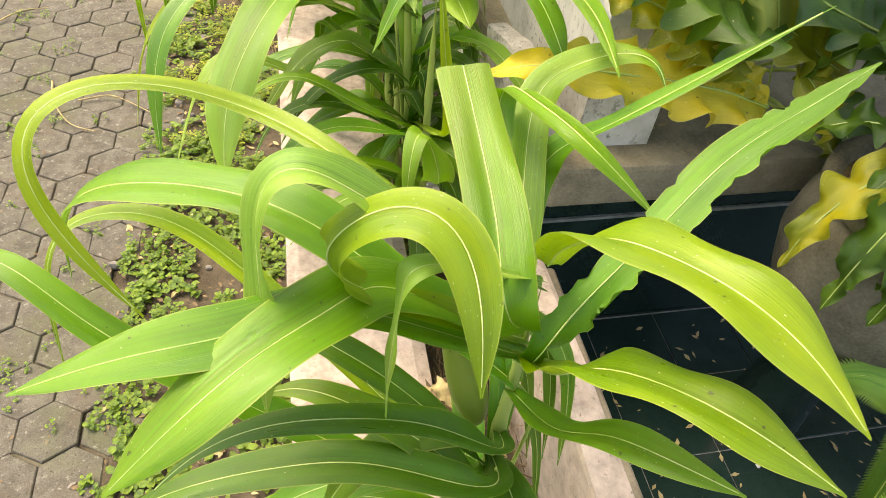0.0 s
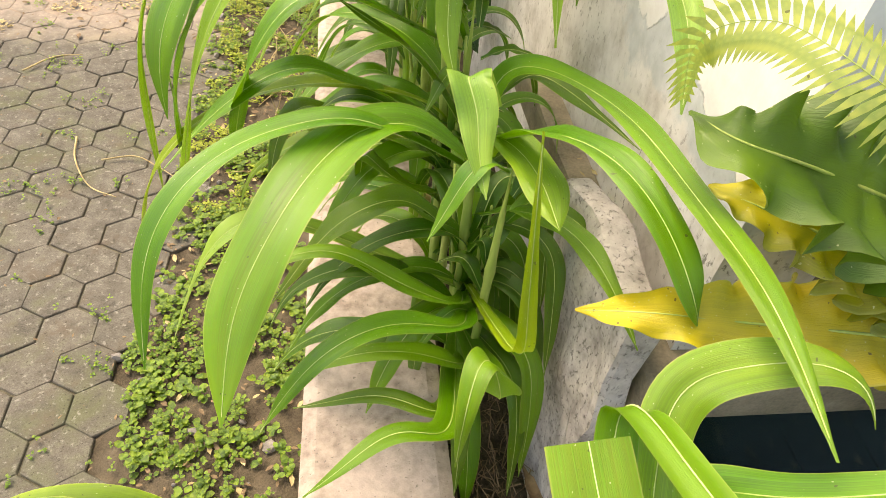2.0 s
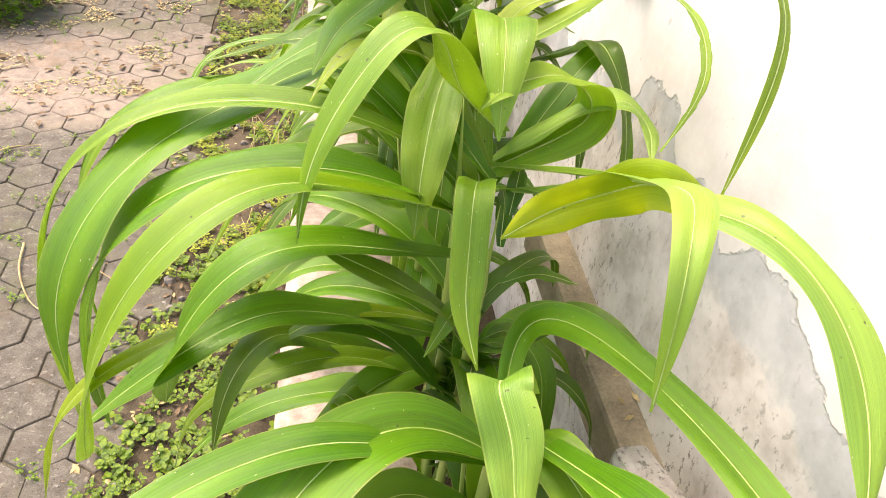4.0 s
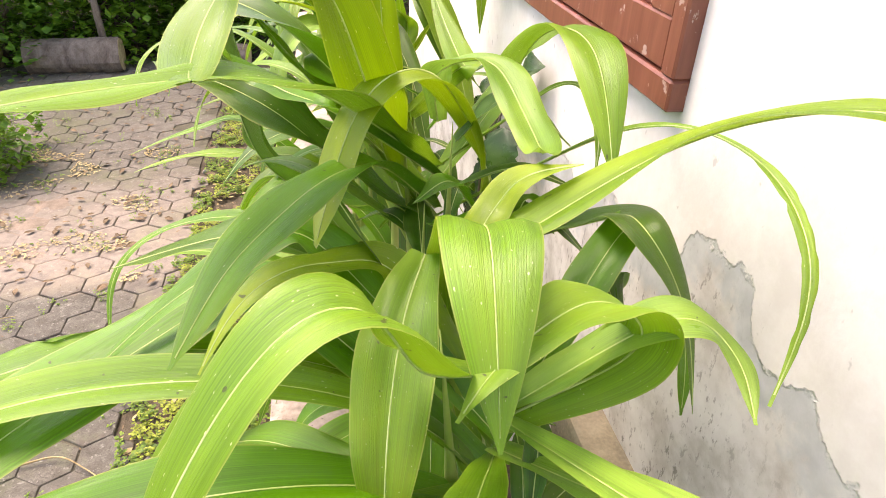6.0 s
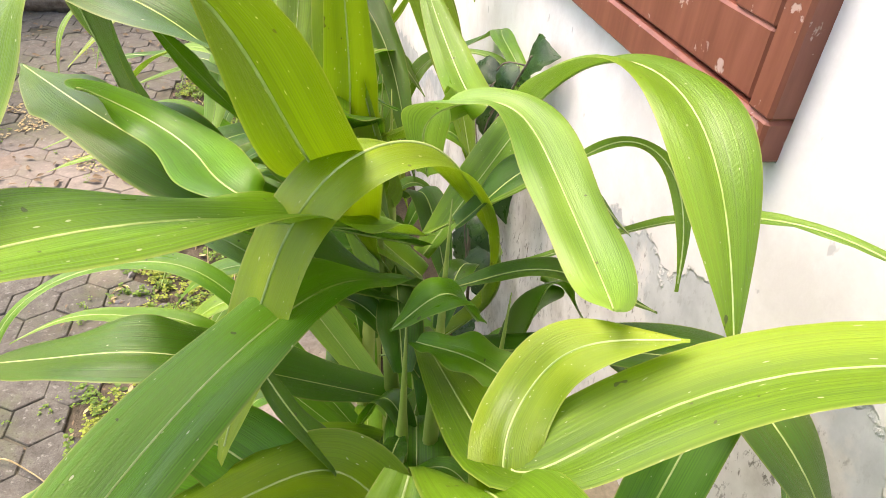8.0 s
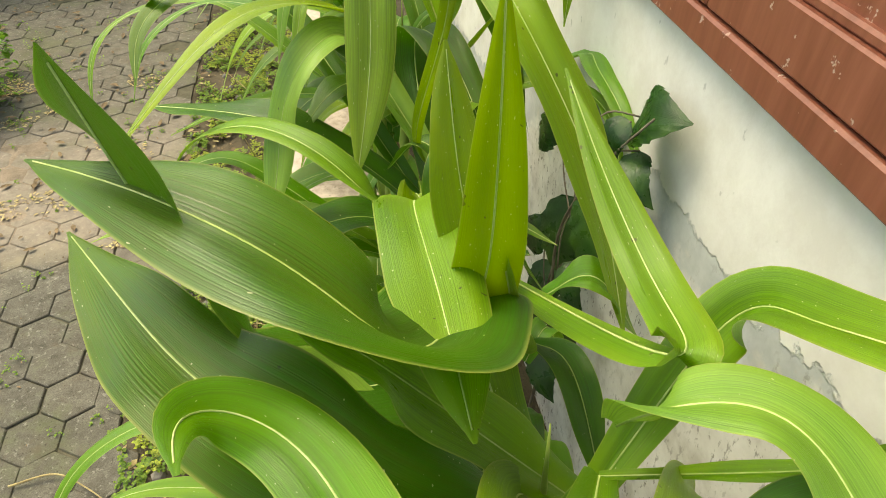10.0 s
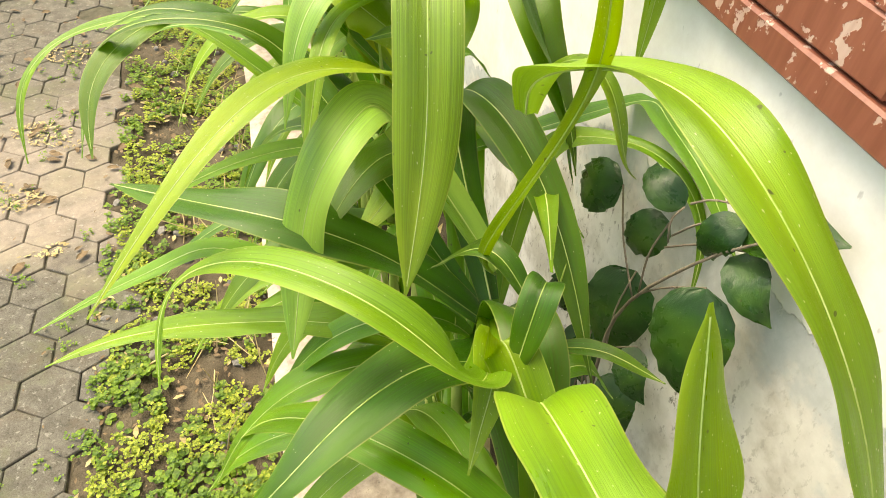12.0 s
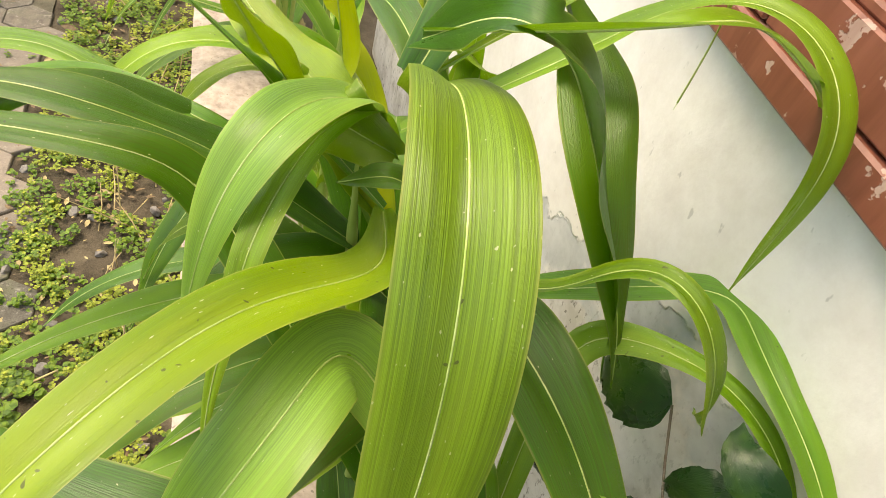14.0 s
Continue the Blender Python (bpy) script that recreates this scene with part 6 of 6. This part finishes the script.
def posts():
    for k, (x, y, h, lean) in enumerate(((-1.75, 7.5, 1.5, 4), (-1.3, 8.6, 1.8, -3), (-2.9, 9.0, 2.0, 2))):
        bm = bmesh.new()
        tube(bm, [Vector((0.01 * math.sin(i), 0.01 * math.cos(i * 1.3), h * i / 10)) for i in range(11)], [0.035 - 0.0015 * i for i in range(11)], 9)
        ob = part("branch_post", bm, BARK, smooth=True)
        ob.matrix_world = pose(x, y, -0.03, lean, lean * 0.5, 0)
        tagged(ob, "thin bare branch standing upright at the yard's end", "branch", "branches")


posts()


def bush(x, y, w, h, seed):
    """A thicket: limbs and a crown of many small leaves with gaps."""
    rng = random.Random(seed)
    p = thing("bush", "dark green leafy bush at the end of the yard", "bush", (x, y, -0.03), "bushes")
    for k in range(9):
        bm = bmesh.new()
        a = rng.uniform(0, 6.28)
        tube(bm, spline([(rng.uniform(-0.1, 0.1), rng.uniform(-0.1, 0.1), 0), (math.cos(a) * w * 0.2, math.sin(a) * w * 0.2, h * 0.4), (math.cos(a) * w * 0.42, math.sin(a) * w * 0.42, h * 0.85)], 8), [0.03 - 0.003 * i for i in range(9)], 6)
        part("limb", bm, BARK, p)
    verts, faces, uvs = [], [], []
    for k in range(6500):
        a, r = rng.uniform(0, 6.28), math.sqrt(rng.random()) * w * 0.62
        z = h * rng.uniform(0.02, 1.05) * (1.0 if h > 1 else 0.35 + 0.65 * (1 + noise.noise(Vector((math.cos(a) * 1.3, math.sin(a) * 1.3, seed)))) * (1 - 0.6 * r / w))
        r *= 1.0 if h > 1 else 1 + 0.45 * noise.noise(Vector((math.cos(a) * 2, math.sin(a) * 2, seed + 5)))
        o = Vector((math.cos(a) * r, math.sin(a) * r, z))
        if noise.noise(o * (2.6 if h > 1 else 5.5) + Vector((seed, 0, 0))) < (-0.25 if h > 1 else -0.08):
            continue
        s = rng.uniform(0.05, 0.11) * min(1.0, 0.4 + 0.4 * h)
        d = Vector((rng.uniform(-1, 1), rng.uniform(-1, 0.6), rng.uniform(-0.6, 0.5))).normalized()
        side = d.cross(Vector((0, 0.3, 1))).normalized() * s * 0.4
        b = len(verts)
        verts += [o, o + d * s * 0.45 + side, o + d * s, o + d * s * 0.45 - side]
        faces.append((b, b + 1, b + 2, b + 3))
        uvs += [(0.5, 0), (0.1, 0.5), (0.5, 1), (0.9, 0.5)]
    me = bpy.data.meshes.new("crown")
    me.from_pydata(verts, [], faces)
    me.uv_layers.new(name="UVMap").data.foreach_set("uv", [c for q in uvs for c in q])
    me.materials.append(BUSH)
    crown = new("crown", me)
    crown.parent = p
    return p


for k, (x, y, w, h) in enumerate(((-2.15, 5.35, 0.9, 0.55), (-2.75, 7.75, 1.3, 1.5), (-1.75, 8.2, 1.3, 1.5), (-0.9, 8.3, 1.2, 1.4), (-1.9, 8.8, 1.8, 2.1), (-0.3, 8.7, 1.8, 2.1), (-3.6, 9.0, 2.0, 1.9), (-5.0, 9.6, 2.2, 2.4), (1.4, 10.2, 2.2, 2.4), (-3.0, 11.2, 3.4, 3.2), (0.0, 11.6, 3.2, 3.2))):
    bush(x, y, w, h, 50 + k)


# ---- the hexagonal paving ----
def hexagon(bm, at, r, h, turn=0.0, tilt=(0, 0)):
    """One paver: six sides, a worn chamfer and a slightly crowned top."""
    rings = []
    worn = [1 + 0.035 * noise.noise(Vector((at[0] * 5 + tilt[0] * 900 + 1.7 * k, at[1] * 5 + tilt[1] * 900, 2.0))) for k in range(6)]
    for rr, z in ((r, -0.05), (r, h - 0.006), (r * 0.965, h - 0.0015), (r * 0.82, h)):
        rings.append([bm.verts.new((at[0] + rr * w * math.cos(a), at[1] + rr * w * math.sin(a), at[2] + z + tilt[0] * rr * math.cos(a) + tilt[1] * rr * math.sin(a))) for w, a in zip(worn, (math.pi / 6 + turn + math.pi / 3 * k for k in range(6)))])
    for a, b in zip(rings, rings[1:]):
        for k in range(6):
            bm.faces.new((a[k], a[(k + 1) % 6], b[(k + 1) % 6], b[k]))
    bm.faces.new(rings[-1])
    return bm


def paving():
    root = thing("pavement", "grey hexagonal concrete pavers with soil and moss in the joints", "paving", kind="structure")
    rng = random.Random(17)
    pitch, step = 0.1785, 0.153
    shared = []
    for k in range(6):
        bm = bmesh.new()
        hexagon(bm, (0, 0, 0), pitch / math.sqrt(3) * 0.978, 0.0, 0.0, (rng.uniform(-0.007, 0.007), rng.uniform(-0.007, 0.007)))
        me = bpy.data.meshes.new("paver")
        bm.to_mesh(me)
        bm.free()
        me.materials.append(PAVER)
        shared.append(me)
    rest = bmesh.new()
    count = 0
    for j in range(-10, 38):
        y = 1.962 + step * j
        for i in range(-1, 26):
            x = -0.655 - pitch * i + (-0.0835 if j % 2 else 0.0)
            edge = -0.60 + 0.03 * noise.noise(Vector((0, y * 2, 0))) - (0.10 if y > 4.4 else 0)
            if x > edge + 0.0 and not (x < edge + 0.06 and rng.random() < 0.6):
                continue
            if y > 5.6 and rng.random() < 0.10:
                continue
            at = (x + rng.uniform(-0.003, 0.003), y + rng.uniform(-0.003, 0.003), rng.uniform(-0.0035, 0.0015))
            if 0.9 < y < 4.6 and x > -2.05 and count < 300:
                ob = new("paver", shared[rng.randrange(6)])
                ob.parent = root
                ob.matrix_basis = pose(*at, 0, 0, 60 * rng.randrange(6) + rng.uniform(-1.5, 1.5))
                count += 1
            else:
                hexagon(rest, at, pitch / math.sqrt(3) * 0.978, 0.0, rng.uniform(-0.02, 0.02))
    far = part("far_pavers", rest, PAVER, root)
    far["kind"] = "stuff"
    bm = bmesh.new()
    box(bm, (-5.5, 0.2, -0.06), (-0.66, 7.4, -0.011))
    part("joint_bed", bm, SAND, root)
    return root


paving()
